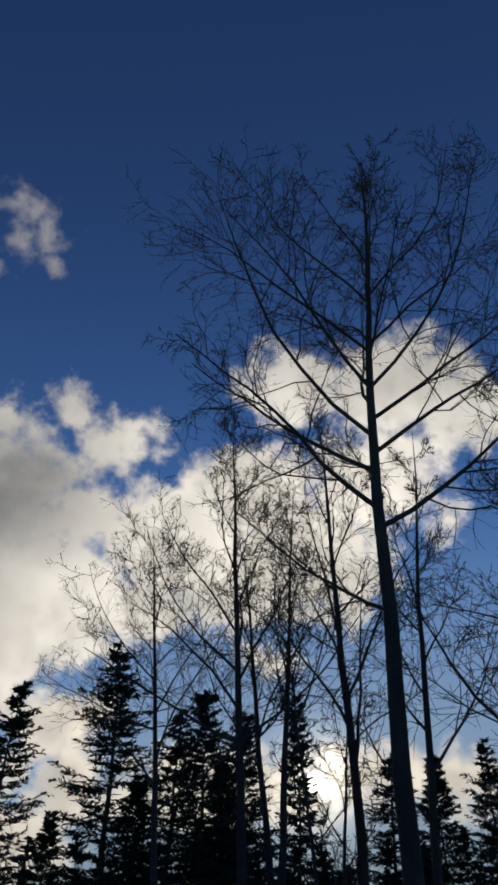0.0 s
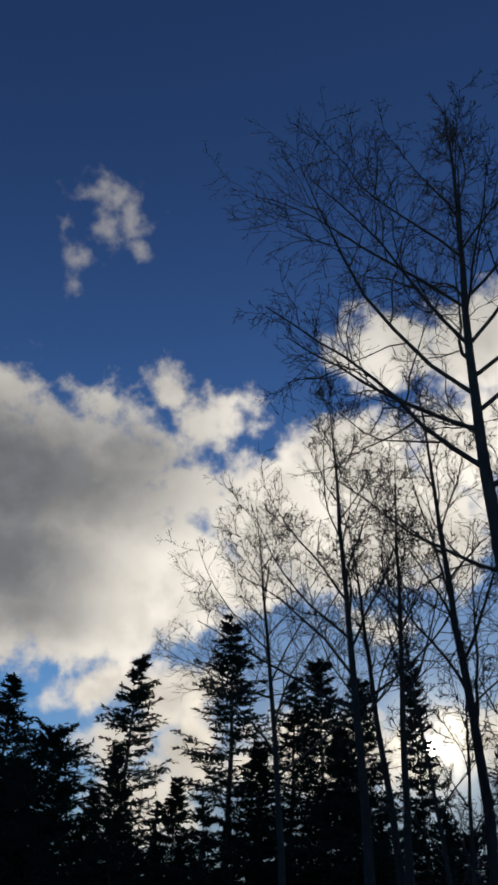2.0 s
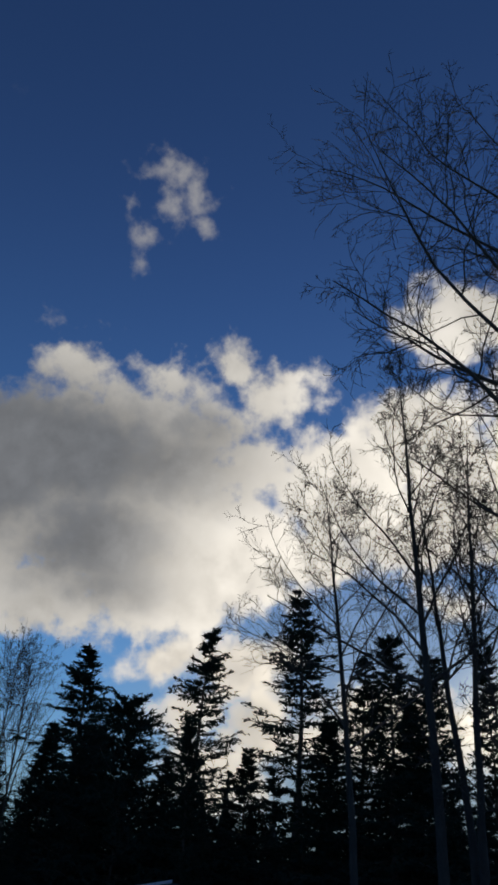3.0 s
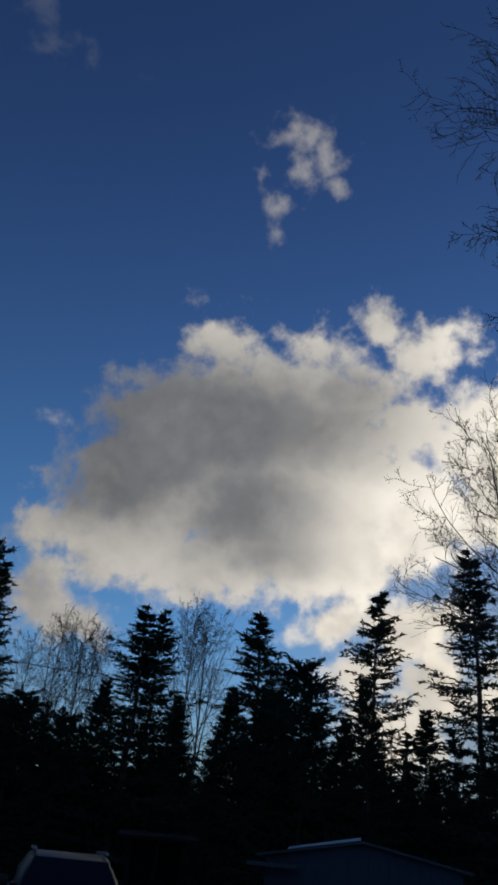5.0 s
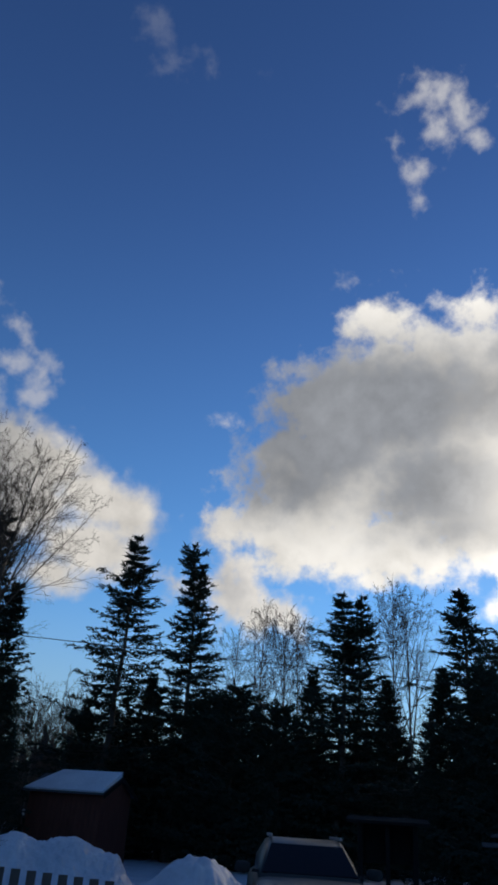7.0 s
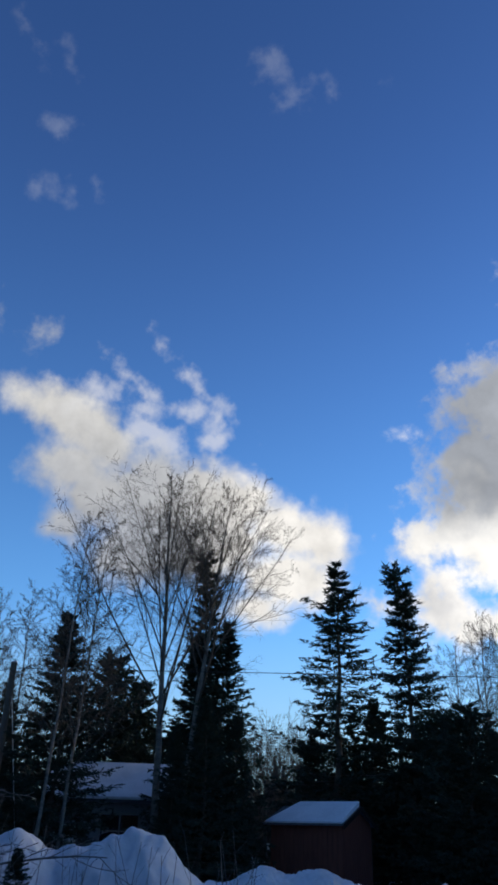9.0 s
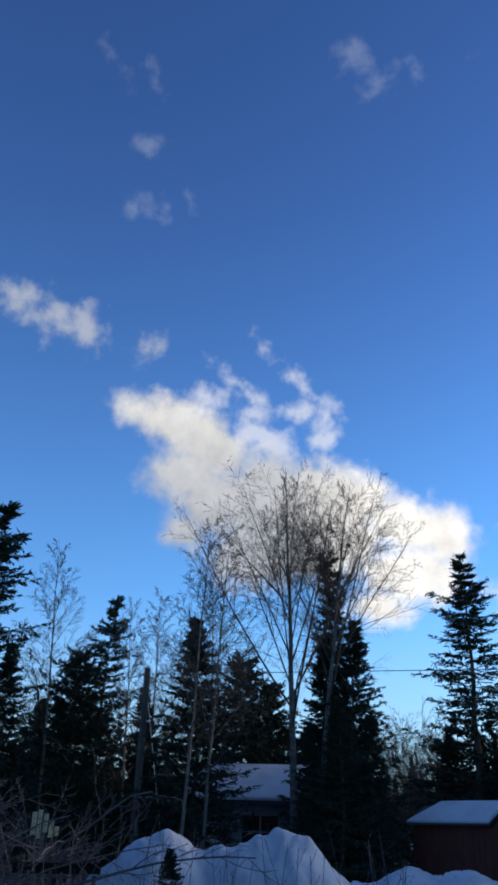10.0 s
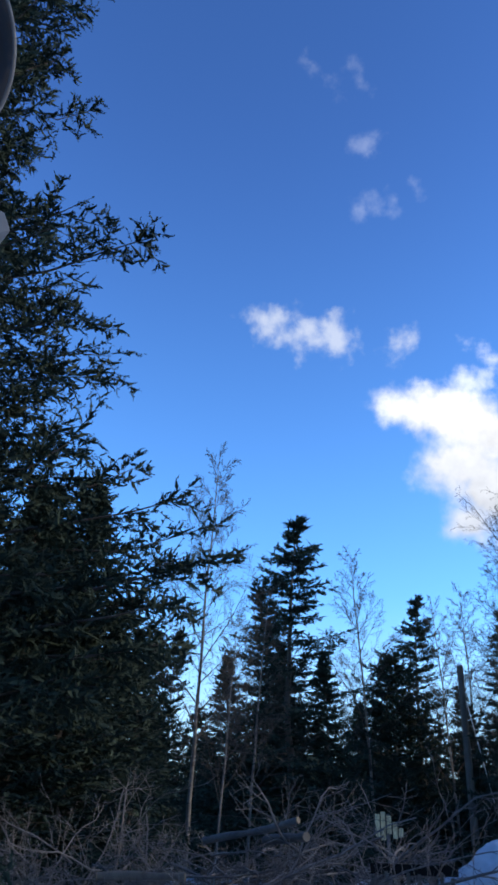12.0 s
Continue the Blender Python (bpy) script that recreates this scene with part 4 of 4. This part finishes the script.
bm_part("lamp", boxes((-W2 - 0.1, -W2 - 0.04, -0.14, -0.04, 1.55, 1.75)), TRIM, shed, "small white outdoor lamp", bevel=0.01)

# ---- the pale house behind the birches ----
p = at(63.7, 35.5)
house = thing("house", "low pale-sided house with a snow-covered roof", "house", pose(p.x, p.y, 0, 0, 0, 64))
HL, HD, HE, HR = 3.4, 5.6, 3.2, 4.4
bm_part("wall", prism([(0, 0), (HD, 0), (HD, HE), (HD / 2, HR - 0.1), (0, HE)], "x", -HL, HL), GREY_WALL, house)
for k in range(16):
    bm_part("siding_board", boxes((-HL, HL, -0.026, -0.006, 0.12 + k * 0.185, 0.12 + k * 0.185 + 0.172)), GREY_WALL, house)
hs = (HR - HE) / (HD / 2)
for s in (-1, 1):
    y0, y1 = (HD / 2, -0.45) if s < 0 else (HD / 2, HD + 0.45)
    z0, z1 = HR, HR - hs * (HD / 2 + 0.45)
    bm_part("roof", prism([(y0, z0), (y1, z1), (y1, z1 + 0.1), (y0, z0 + 0.1)], "x", -HL - 0.4, HL + 0.4), ROOF, house)
    bm_part("snow_cover", prism([(y0, z0 + 0.105), (y1, z1 + 0.105), (y1 + s * 0.04, z1 + 0.22), (y1 - s * 0.1, z1 + 0.32), (y0, z0 + 0.38)], "x", -HL - 0.38, HL + 0.38),
            SNOW, house, "thick snow on the roof", bevel=0.03)
    for e in (-1, 1):
        bm_part("bargeboard", prism([(y0, z0 - 0.14), (y1, z1 - 0.14), (y1, z1 + 0.1), (y0, z0 + 0.1)], "x", e * (HL + 0.42) - 0.02, e * (HL + 0.42) + 0.02), TRIM, house, "white bargeboard")


def window(x0, x1, z0, z1, parent, y=-0.03, bars=1):
    w = bm_part("window", boxes((x0, x1, y - 0.012, y + 0.012, z0, z1)), DARK_GLASS, parent, "dark window with grey frame")
    for b in ((x0 - 0.1, x0, z0 - 0.1, z1 + 0.1), (x1, x1 + 0.1, z0 - 0.1, z1 + 0.1)):
        bm_part("frame", boxes((b[0], b[1], y - 0.045, y + 0.02, b[2], b[3])), RIM_GREY, w, bevel=0.006)
    for z in (z0 - 0.1, z1):
        bm_part("frame", boxes((x0, x1, y - 0.045, y + 0.02, z, z + 0.1)), RIM_GREY, w, bevel=0.006)
    for k in range(bars):
        x = x0 + (x1 - x0) * (k + 1) / (bars + 1)
        bm_part("glazing_bar", boxes((x - 0.03, x + 0.03, y - 0.035, y + 0.01, z0, z1)), RIM_GREY, w)
    z = (z0 + z1) / 2
    bm_part("glazing_bar", boxes((x0, x1, y - 0.032, y + 0.008, z - 0.03, z + 0.03)), RIM_GREY, w)
    return w


window(-1.35, 0.15, 1.35, 2.55, house)
window(1.6, 2.8, 1.35, 2.55, house)
door = bm_part("door", boxes((-3.2, -2.3, -0.05, -0.02, 0.1, 2.15)), TRIM, house, "pale blue-white front door", bevel=0.008)
bm_part("door_handle", boxes((-2.43, -2.39, -0.11, -0.05, 1.05, 1.15)), METAL, door, bevel=0.008)

# ---- the blue-grey shed by the drive ----
p = at(17.6, 18.0)
blue = thing("storage_shed", "low blue-grey shed with a shallow gable roof", "shed", pose(p.x, p.y, 0, 0, 0, 20))
BW, BE, BR_ = 2.0, 1.8, 2.16
bm_part("wall", prism([(-BW, 0), (BW, 0), (BW, BE), (0.0, BR_), (-BW, BE)], "y", 0, 3.0), BLUE_WALL, blue)
for k in range(19):
    x = -BW + 0.12 + k * 0.21
    top = BE + (BR_ - BE) * (1 - abs(x) / BW) - 0.06
    bm_part("panel", boxes((x - 0.1, x + 0.1, -0.02, -0.004, 0.05, top)), BLUE_WALL, blue)
for s in (-1, 1):
    x0, x1 = 0.0, s * (BW + 0.2)
    drop = (BR_ - BE) / BW * (BW + 0.2)
    bm_part("roof", prism([(x0, BR_ + 0.01), (x1, BR_ - drop + 0.01), (x1, BR_ - drop + 0.06), (x0, BR_ + 0.06)], "y", -0.2, 3.2), ROOF, blue, "dark shingled roof")
for x in (-1.86, -1.5):
    bm_part("corner_trim", boxes((x - 0.05, x + 0.05, -0.06, -0.022, 0.05, 1.6)), BLUE_WALL, blue, bevel=0.006)
# thin white strip along the left front edge of the roof
bm_part("pale_edge", prism([(-1.55, BE + 0.15), (-0.05, BR_ + 0.065), (-0.05, BR_ + 0.12), (-1.5, BE + 0.2)], "y", -0.2, 0.4), SNOW, blue, "pale strip along the roof edge")
bm_part("porch_roof", boxes((-2.35, -1.3, -0.5, -0.03, 1.6, 1.68)), ROOF, blue, bevel=0.01)

# ---- the open lean-to with snow seen through it ----
p = at(31.0, 20.5)
lean_to = thing("wood_shelter", "dark open-fronted wood shelter on posts", "shelter", pose(p.x, p.y, 0, 0, 0, 31))
for x in (-0.62, 0.02, 0.66):
    for y in (0.0, 0.9):
        bm_part("post", boxes((x - 0.05, x + 0.05, y - 0.05, y + 0.05, -0.1, 1.9)), SHADE_WOOD, lean_to, bevel=0.006)
bm_part("roof", prism([(-0.25, 1.9), (1.2, 2.01), (1.2, 2.08), (-0.25, 1.97)], "x", -0.95, 1.0), SHADE_WOOD, lean_to)
# near-black sheet added for the darkness above the snow seen beneath
bm_part("back_board", boxes((-0.7, 0.75, 0.95, 0.985, 1.05, 1.94)), SHADE_WOOD, lean_to)
bm_part("brace", boxes((-0.60, 0.0, -0.02, 0.02, 0.4, 0.46)), SHADE_WOOD, lean_to)

# ---- parked car ----
p = at(36.2, 14.2)
car = thing("car", "dark bronze-silver crossover car parked facing the yard", "car", pose(p.x, p.y, 0, 0, 0, 41))

car.scale = (1.04, 1.04, 1.04)


def lofted(rows, close=True):
    """A bmesh skin through cross sections of equal point counts."""
    bm = bmesh.new()
    rings = [[bm.verts.new(q) for q in row] for row in rows]
    n = len(rings[0])
    for a, b in zip(rings, rings[1:]):
        for i in range(n):
            bm.faces.new((a[i], a[(i + 1) % n], b[(i + 1) % n], b[i]))
    if close:
        bm.faces.new(rings[0][::-1])
        bm.faces.new(rings[-1])
    bmesh.ops.recalc_face_normals(bm, faces=bm.faces[:])
    for f in bm.faces:
        f.smooth = True
    return bm


def ring(y, half, z0, z1, n=16, square=0.35):
    out = []
    for k in range(n):
        a = 2 * math.pi * k / n
        c, s = math.cos(a), math.sin(a)
        c, s = math.copysign(abs(c) ** square, c), math.copysign(abs(s) ** square, s)
        out.append((half * c, y, (z0 + z1) / 2 + (z1 - z0) / 2 * s))
    return out


# lower body from bumper to tail, then the glass house above it
bm_part("body", lofted([ring(-1.95, 0.62, 0.42, 0.72), ring(-1.85, 0.8, 0.3, 0.84), ring(-1.5, 0.88, 0.25, 0.93), ring(-0.7, 0.9, 0.24, 1.0), ring(0.0, 0.9, 0.24, 1.03),
                        ring(1.4, 0.9, 0.24, 1.05), ring(2.1, 0.88, 0.28, 1.02), ring(2.4, 0.8, 0.36, 0.95)]), CAR_PAINT, car)


def cabin(y, half_low, half_top, z0, z1):
    return [(-half_low, y, z0), (half_low, y, z0), (half_low * 0.97, y, z0 + (z1 - z0) * 0.5), (half_top, y, z1 - 0.05), (half_top * 0.86, y, z1),
            (-half_top * 0.86, y, z1), (-half_top, y, z1 - 0.05), (-half_low * 0.97, y, z0 + (z1 - z0) * 0.5)]


bm_part("cabin", lofted([cabin(-0.72, 0.78, 0.74, 0.94, 1.0), cabin(0.02, 0.77, 0.62, 0.95, 1.42), cabin(0.5, 0.77, 0.62, 0.95, 1.5), cabin(1.5, 0.77, 0.61, 0.95, 1.49),
                         cabin(2.0, 0.76, 0.58, 0.95, 1.42), cabin(2.3, 0.74, 0.7, 0.94, 1.0)]), CAR_PAINT, car)


def pane(name, corners, label, lift):
    bm = bmesh.new()
    a = [Vector(q) for q in corners]
    nrm = (a[1] - a[0]).cross(a[3] - a[0]).normalized()
    front = [bm.verts.new(q + nrm * lift) for q in a]
    rear = [bm.verts.new(q - nrm * 0.004) for q in a]
    bm.faces.new(front)
    bm.faces.new(rear[::-1])
    for i in range(4):
        bm.faces.new((front[i], rear[i], rear[(i + 1) % 4], front[(i + 1) % 4]))
    return bm_part(name, bm, DARK_GLASS, car, label)


pane("windshield", [(-0.71, -0.66, 1.035), (0.71, -0.66, 1.035), (0.56, 0.0, 1.405), (-0.56, 0.0, 1.405)], "dark reflecting windshield", 0.012)
for s in (-1, 1):
    bm_part("roof_rail", boxes((s * 0.56 - 0.02, s * 0.56 + 0.02, 0.15, 1.7, 1.5, 1.545)), METAL, car, "bright roof rail", bevel=0.008)
    m = bm_part("side_mirror", lofted([ring(-0.52, 0.06, 1.03, 1.12, 10, 0.6), ring(-0.48, 0.12, 1.0, 1.16, 10, 0.6), ring(-0.38, 0.12, 1.0, 1.16, 10, 0.6)]), RUBBER, car, "black side mirror")
    m.location = (s * 1.0, 0, 0)
    bm_part("mirror_arm", boxes((s * 0.78 - 0.08, s * 0.78 + 0.12, -0.46, -0.4, 1.02, 1.06)), RUBBER, car)
    bm_part("headlight", lofted([ring(-1.93, 0.12, 0.62, 0.74, 10, 0.6), ring(-1.8, 0.16, 0.62, 0.78, 10, 0.6)]), DARK_GLASS, car, "clear headlight").location = (s * 0.62, -0.01, 0)
    for y in (-1.25, 1.55):
        bm = bmesh.new()
        bmesh.ops.create_cone(bm, cap_ends=True, segments=28, radius1=0.34, radius2=0.34, depth=0.22, matrix=pose(s * 0.82, y, 0.33, 0, 90, 0))
        w = bm_part("wheel", bm, RUBBER, car, bevel=0.02)
        bm = bmesh.new()
        bmesh.ops.create_cone(bm, cap_ends=True, segments=20, radius1=0.21, radius2=0.19, depth=0.03, matrix=pose(s * 0.94, y, 0.33, 0, 90 * s, 0))
        bm_part("rim", bm, METAL, w)
bm_part("grille", boxes((-0.5, 0.5, -1.965, -1.93, 0.5, 0.66)), RUBBER, car, bevel=0.01)

# ---- utility pole and its cables ----


def cable(points, r, mat, name, label, sag=0.0):
    cu = bpy.data.curves.new(name, "CURVE")
    cu.dimensions, cu.bevel_depth, cu.bevel_resolution = "3D", r, 1
    sp = cu.splines.new("POLY")
    a, b = Vector(points[0]), Vector(points[1])
    sp.points.add(32)
    for i in range(33):
        u = i / 32
        q = a.lerp(b, u) - Vector((0, 0, sag * 4 * u * (1 - u)))
        sp.points[i].co = (*q, 1)
    cu.materials.append(mat)
    ob = new(name, cu)
    return tagged(ob, label, "cable", "overhead cables")


p = at(73.0, 30.0)
pole = thing("utility_pole", "weathered wooden utility pole, leaning slightly", "pole", pose(p.x, p.y, -0.2, 0.4, 0.2, 73))
P = np.array([[[0, 0, z] for z in np.linspace(0, 7.55, 6)]])
part("shaft", mesh_of("shaft", *tubes(P, np.linspace(0.15, 0.115, 6)[None], 14), POLE_WOOD, True), pole)
bm = bmesh.new()
bmesh.ops.create_cone(bm, cap_ends=True, segments=14, radius1=0.12, radius2=0.1, depth=0.05, matrix=pose(0, 0, 7.57))
bm_part("cap", bm, METAL, pole)
bm_part("bracket", boxes((0.1, 0.42, -0.03, 0.03, 7.2, 7.26)), METAL, pole, bevel=0.008)
bm = bmesh.new()
bmesh.ops.create_cone(bm, cap_ends=True, segments=10, radius1=0.05, radius2=0.03, depth=0.14, matrix=pose(0.4, 0, 7.33))
bm_part("insulator", bm, RIM_GREY, pole)
top = at(73.0, 30.0, 7.15)
cable([top, at(18.0, 31.0, 6.5)], 0.014, WIRE, "power_cable", "thin black overhead cable through the trees", 0.0)
cable([top, at(96.0, 42.0, 5.2)], 0.014, WIRE, "power_cable", "thin black overhead cable behind the spruces", 0.3)
cable([at(72.9, 30.0, 6.6), at(70.6, 29.0, 0.0)], 0.012, METAL, "guy_wire", "bright steel guy wire beside the pole")

# ---- picket fence half sunk in snow ----
fence = thing("picket_fence", "dark square-topped picket fence sunk in snow", "fence", pose(0, 0, 0))
a0, a1, n_p = 60.0, 48.5, 13
for k in range(n_p):
    u = k / (n_p - 1)
    q = at(a0 + (a1 - a0) * u, 7.1)
    ob = bm_part("picket", boxes((-0.036, 0.036, -0.012, 0.012, 0.0, 1.36 - 0.1 * u)), DARK_WOOD, fence)
    ob.matrix_local = pose(q.x, q.y, 0, 0, 0, 54)
for z in (0.5, 0.98):
    q0, q1 = at(a0, 7.14), at(a1, 7.14)
    mid, length = (q0 + q1) / 2, (q1 - q0).length
    ob = bm_part("rail", boxes((-length / 2, length / 2, 0.016, 0.05, z - 0.05, z + 0.1)), DARK_WOOD, fence)
    ob.matrix_local = pose(mid.x, mid.y, 0, 0, -0.4, math.degrees(math.atan2(q1.y - q0.y, q1.x - q0.x)))

# ---- standing pallet in the brush ----
p = at(77.3, 7.3)
pallet = thing("wooden_pallet", "old grey slatted pallet standing in the brush", "pallet", pose(p.x, p.y, 0.45, -6, 0, 77))
bm_part("rail", boxes((-0.36, 0.36, 0.0, 0.05, 1.0, 1.08)), SHADE_WOOD, pallet, bevel=0.006)
bm_part("rail", boxes((-0.36, 0.36, 0.0, 0.05, 0.1, 0.2)), SHADE_WOOD, pallet, bevel=0.006)
for k in range(8):
    x = -0.32 + k * 0.09
    bm_part("slat", boxes((x - 0.016, x + 0.016, -0.02, -0.002, 0.05, 1.0 + 0.03 * math.sin(k * 2.3))), POLE_WOOD, pallet)

# ---- brush pile ----
rng = np.random.default_rng(21)
pile = thing("brush_pile", "tangled heap of cut bare branches on snow", "brush pile", pose(0, 0, 0))
count = 250
a = np.radians(rng.uniform(80.0, 109, count))
d = rng.uniform(7.6, 10.6, count)
crest = 1.75 + 0.2 * np.sin(a * 11) - 0.25 * np.abs(d - 9.0) - 0.4 * np.clip((np.degrees(a) - 95) / 6, 0, 1)
z = rng.uniform(0.5, 1.0, count) * crest
start = np.stack([-d * np.sin(a), d * np.cos(a), z], -1)
way_ = unit(np.stack([rng.normal(size=count), rng.normal(size=count), rng.normal(size=count) * 0.32 + 0.05], -1))
L = rng.uniform(0.7, 2.1, count)
pts, m = [start], 8
for _ in range(m - 1):
    way_ = unit(way_ + rng.normal(size=way_.shape) * 0.13)
    nxt = pts[-1] + way_ * (L / (m - 1))[:, None]
    nxt[:, 2] = np.clip(nxt[:, 2], 0.2, 2.15)
    pts.append(nxt)
P = np.stack(pts, 1)
R = rng.uniform(0.006, 0.018, count)[:, None] * np.linspace(1, 0.35, m)[None]
for k in range(count):
    part("branch", mesh_of("branch", *tubes(P[k:k + 1], R[k:k + 1], 5), BRUSH, True), pile)
P2, R2, r2 = sprout(P, R, np.arange(count), 9, 0.15, 1.0, 45, 0.45, 5, rng, 0.16, 0.03, least=0.004)
P3, R3, r3 = sprout(P2, R2, r2, 4, 0.2, 1.0, 45, 0.45, 3, rng, 0.16, 0.02, least=0.003)
twigs = part("tangle", mesh_of("tangle", *join([tubes(P2, R2, 3), tubes(P3, R3, 3)]), BRUSH), pile)
tagged(twigs, "tangle of fine dead twigs", kind="stuff")


def log(name, label, p0, p1, r, mat=None):
    """A cut log with a pale sawn face."""
    p0, p1 = Vector(p0), Vector(p1)
    m = (p1 - p0).to_track_quat("Z", "Y").to_matrix().to_4x4()
    ob = thing(name, label, "log", Matrix.Translation(p0) @ m)
    L = (p1 - p0).length
    h = np.linspace(0, L, 8)
    P = np.array([[[0.035 * math.sin(q * 4.1), 0.03 * math.cos(q * 3.3), q] for q in h]])
    part("bark", mesh_of("bark", *tubes(P, np.full((1, 8), r) * (1 + 0.14 * np.sin(h * 9) + 0.08 * np.sin(h * 23))[None], 12), mat or BRUSH, True), ob)
    for q in (0.0, L):
        bm = bmesh.new()
        bmesh.ops.create_cone(bm, cap_ends=True, segments=12, radius1=r * 0.97, radius2=r * 0.97, depth=0.012, matrix=pose(*P[0, 0 if q == 0 else -1]))
        bm_part("sawn_end", bm, CUT_WOOD, ob, "pale sawn end")
    return ob


log("log", "thick cut log lying across the brush", at(90.5, 8.6, 1.6), at(84.4, 8.0, 1.86), 0.032)
log("log", "pale peeled log low in the brush", at(97.0, 7.4, 1.33), at(91.6, 7.3, 1.4), 0.032, BIRCH)
log("log", "short sawn log end in the brush", at(86.6, 8.5, 1.62), at(84.0, 7.9, 1.72), 0.042)
log("log", "slim pale log low in the brush", at(99.5, 7.6, 1.18), at(95.5, 7.4, 1.3), 0.026, BIRCH)
# made-up slats and stake; their yellow stands in for a lit patch
p = at(78.6, 12.5)
board = thing("lit_patch_slats", "pale yellow slats standing in for a lit patch", "board", pose(p.x, p.y, 0, -2, 0, 78))
for x, lo, hi in ((-0.15, 1.7, 2.0), (-0.07, 1.66, 2.03), (0.015, 1.74, 1.98), (0.1, 1.68, 1.9), (0.18, 1.7, 1.82)):
    bm_part("slat", boxes((x - 0.033, x + 0.033, -0.02, 0.02, lo, hi)), LIT_YELLOW, board, bevel=0.005)
bm_part("stake", boxes((-0.025, 0.025, 0.022, 0.07, -0.1, 2.0)), BRUSH, board)

# dry weed stalks standing in the snow banks
rng = np.random.default_rng(31)
count = 150
a = np.radians(rng.uniform(58, 82, count))
d = rng.uniform(6.2, 7.6, count)
hgt = rng.uniform(1.0, 1.75, count)
pts = [np.stack([-d * np.sin(a), d * np.cos(a), np.full(count, 0.1)], -1)]
way_ = unit(np.stack([rng.normal(size=count) * 0.08, rng.normal(size=count) * 0.08, np.ones(count)], -1))
for _ in range(5):
    way_ = unit(way_ + rng.normal(size=way_.shape) * 0.06)
    pts.append(pts[-1] + way_ * (hgt / 5)[:, None])
P = np.stack(pts, 1)
R = np.linspace(0.004, 0.002, 6)[None] * np.ones((count, 1))
P2, R2, _r = sprout(P, R, np.arange(count), 5, 0.5, 1.0, 35, 0.16, 3, rng, 0.1, 0.05, least=0.0018)
tagged(new("dry_weeds", mesh_of("dry_weeds", *join([tubes(P, R, 3), tubes(P2, R2, 3)]), BRUSH)), "dry brown weed stalks standing in the snow", "weeds", kind="stuff")

# ---- satellite dish on its mast, close by ----
spot = Vector((-0.3, -0.3, EYE))
centre = spot + way(125.0, 48.2) * 2.45
foot = Vector((centre.x - 0.25, centre.y - 0.3, 0))
dish = thing("satellite_dish", "grey satellite dish with pale rim on a mast", "satellite dish", Matrix.Translation(foot))
m = Matrix.Translation(-foot) @ look(centre, Vector((-0.1, -0.1, 1.75)))
bm = bmesh.new()
rings_, seg = [], 48
for k in range(9):
    r = 0.30 * k / 8
    z = 0.10 * (r / 0.30) ** 2 - 0.1
    rings_.append([bm.verts.new(m @ Vector((r * math.cos(2 * math.pi * i / seg), r * 1.06 * math.sin(2 * math.pi * i / seg), -z - 0.1))) for i in range(seg)] if k else [bm.verts.new(m @ Vector((0, 0, 0)))])
for i in range(seg):
    bm.faces.new((rings_[0][0], rings_[1][i], rings_[1][(i + 1) % seg]))
for q in range(1, 8):
    for i in range(seg):
        j = (i + 1) % seg
        bm.faces.new((rings_[q][i], rings_[q + 1][i], rings_[q + 1][j], rings_[q][j]))
bmesh.ops.recalc_face_normals(bm, faces=bm.faces[:])
bmesh.ops.solidify(bm, geom=bm.faces[:], thickness=0.006)
for f in bm.faces:
    f.smooth = True
bm_part("reflector", bm, DISH_GREY, dish)
P = np.array([[[*(m @ Vector((0.302 * math.cos(t_), 0.32 * math.sin(t_), -0.1)))] for t_ in np.linspace(0, 2 * math.pi, 60)]])
part("rim", mesh_of("rim", *tubes(P, np.full((1, 60), 0.007), 8), RIM_GREY, True), dish, "pale rolled rim")
P = np.array([[[*(Vector((0, 0, 0)))], [*(Vector((0, 0, (centre.z - 0.15) * 0.6)))], [*(Vector((0, 0, centre.z - 0.2)))], [*(m @ Vector((0, -0.05, 0.06)))]]])
part("mast", mesh_of("mast", *tubes(P, np.full((1, 4), 0.025), 12), METAL, True), dish)
head = spot + way(113.2, 39.4) * 1.7 - foot
P = np.array([[[*(m @ Vector((0, -0.3, -0.08)))], [*((m @ Vector((0, -0.3, -0.08))).lerp(head, 0.5))], [*head]]])
part("feed_arm", mesh_of("feed_arm", *tubes(P, np.full((1, 3), 0.012), 8), METAL, True), dish)
bm = bmesh.new()
bmesh.ops.create_cone(bm, cap_ends=True, segments=6, radius1=0.05, radius2=0.038, depth=0.09, matrix=Matrix.Translation(head) @ look((0, 0, 0), (0.6, -0.3, -0.6)))
bm_part("receiver", bm, RIM_GREY, dish, "pale hexagonal receiver head", bevel=0.006)

# ---- unseen house added behind the camera; closes the yard and blocks sky light ----
home = thing("house", "unseen pale-sided house added behind the camera to block sky light", "house", pose(0, 0, 0))
bm_part("wall", boxes((-1.25, 11.0, -9.0, -2.0, 0.0, 5.4)), GREY_WALL, home)
bm_part("roof", prism([(-9.5, 5.3), (-1.5, 5.3), (-1.5, 5.45), (-5.5, 7.6), (-9.5, 5.45)], "x", -1.7, 11.4), ROOF, home)
for k in range(28):
    bm_part("siding_board", boxes((-1.27, 11.0, -1.995, -1.975, 0.15 + k * 0.185, 0.15 + k * 0.185 + 0.172)), GREY_WALL, home)
window(2.2, 3.6, 1.2, 2.4, home, y=-1.94)
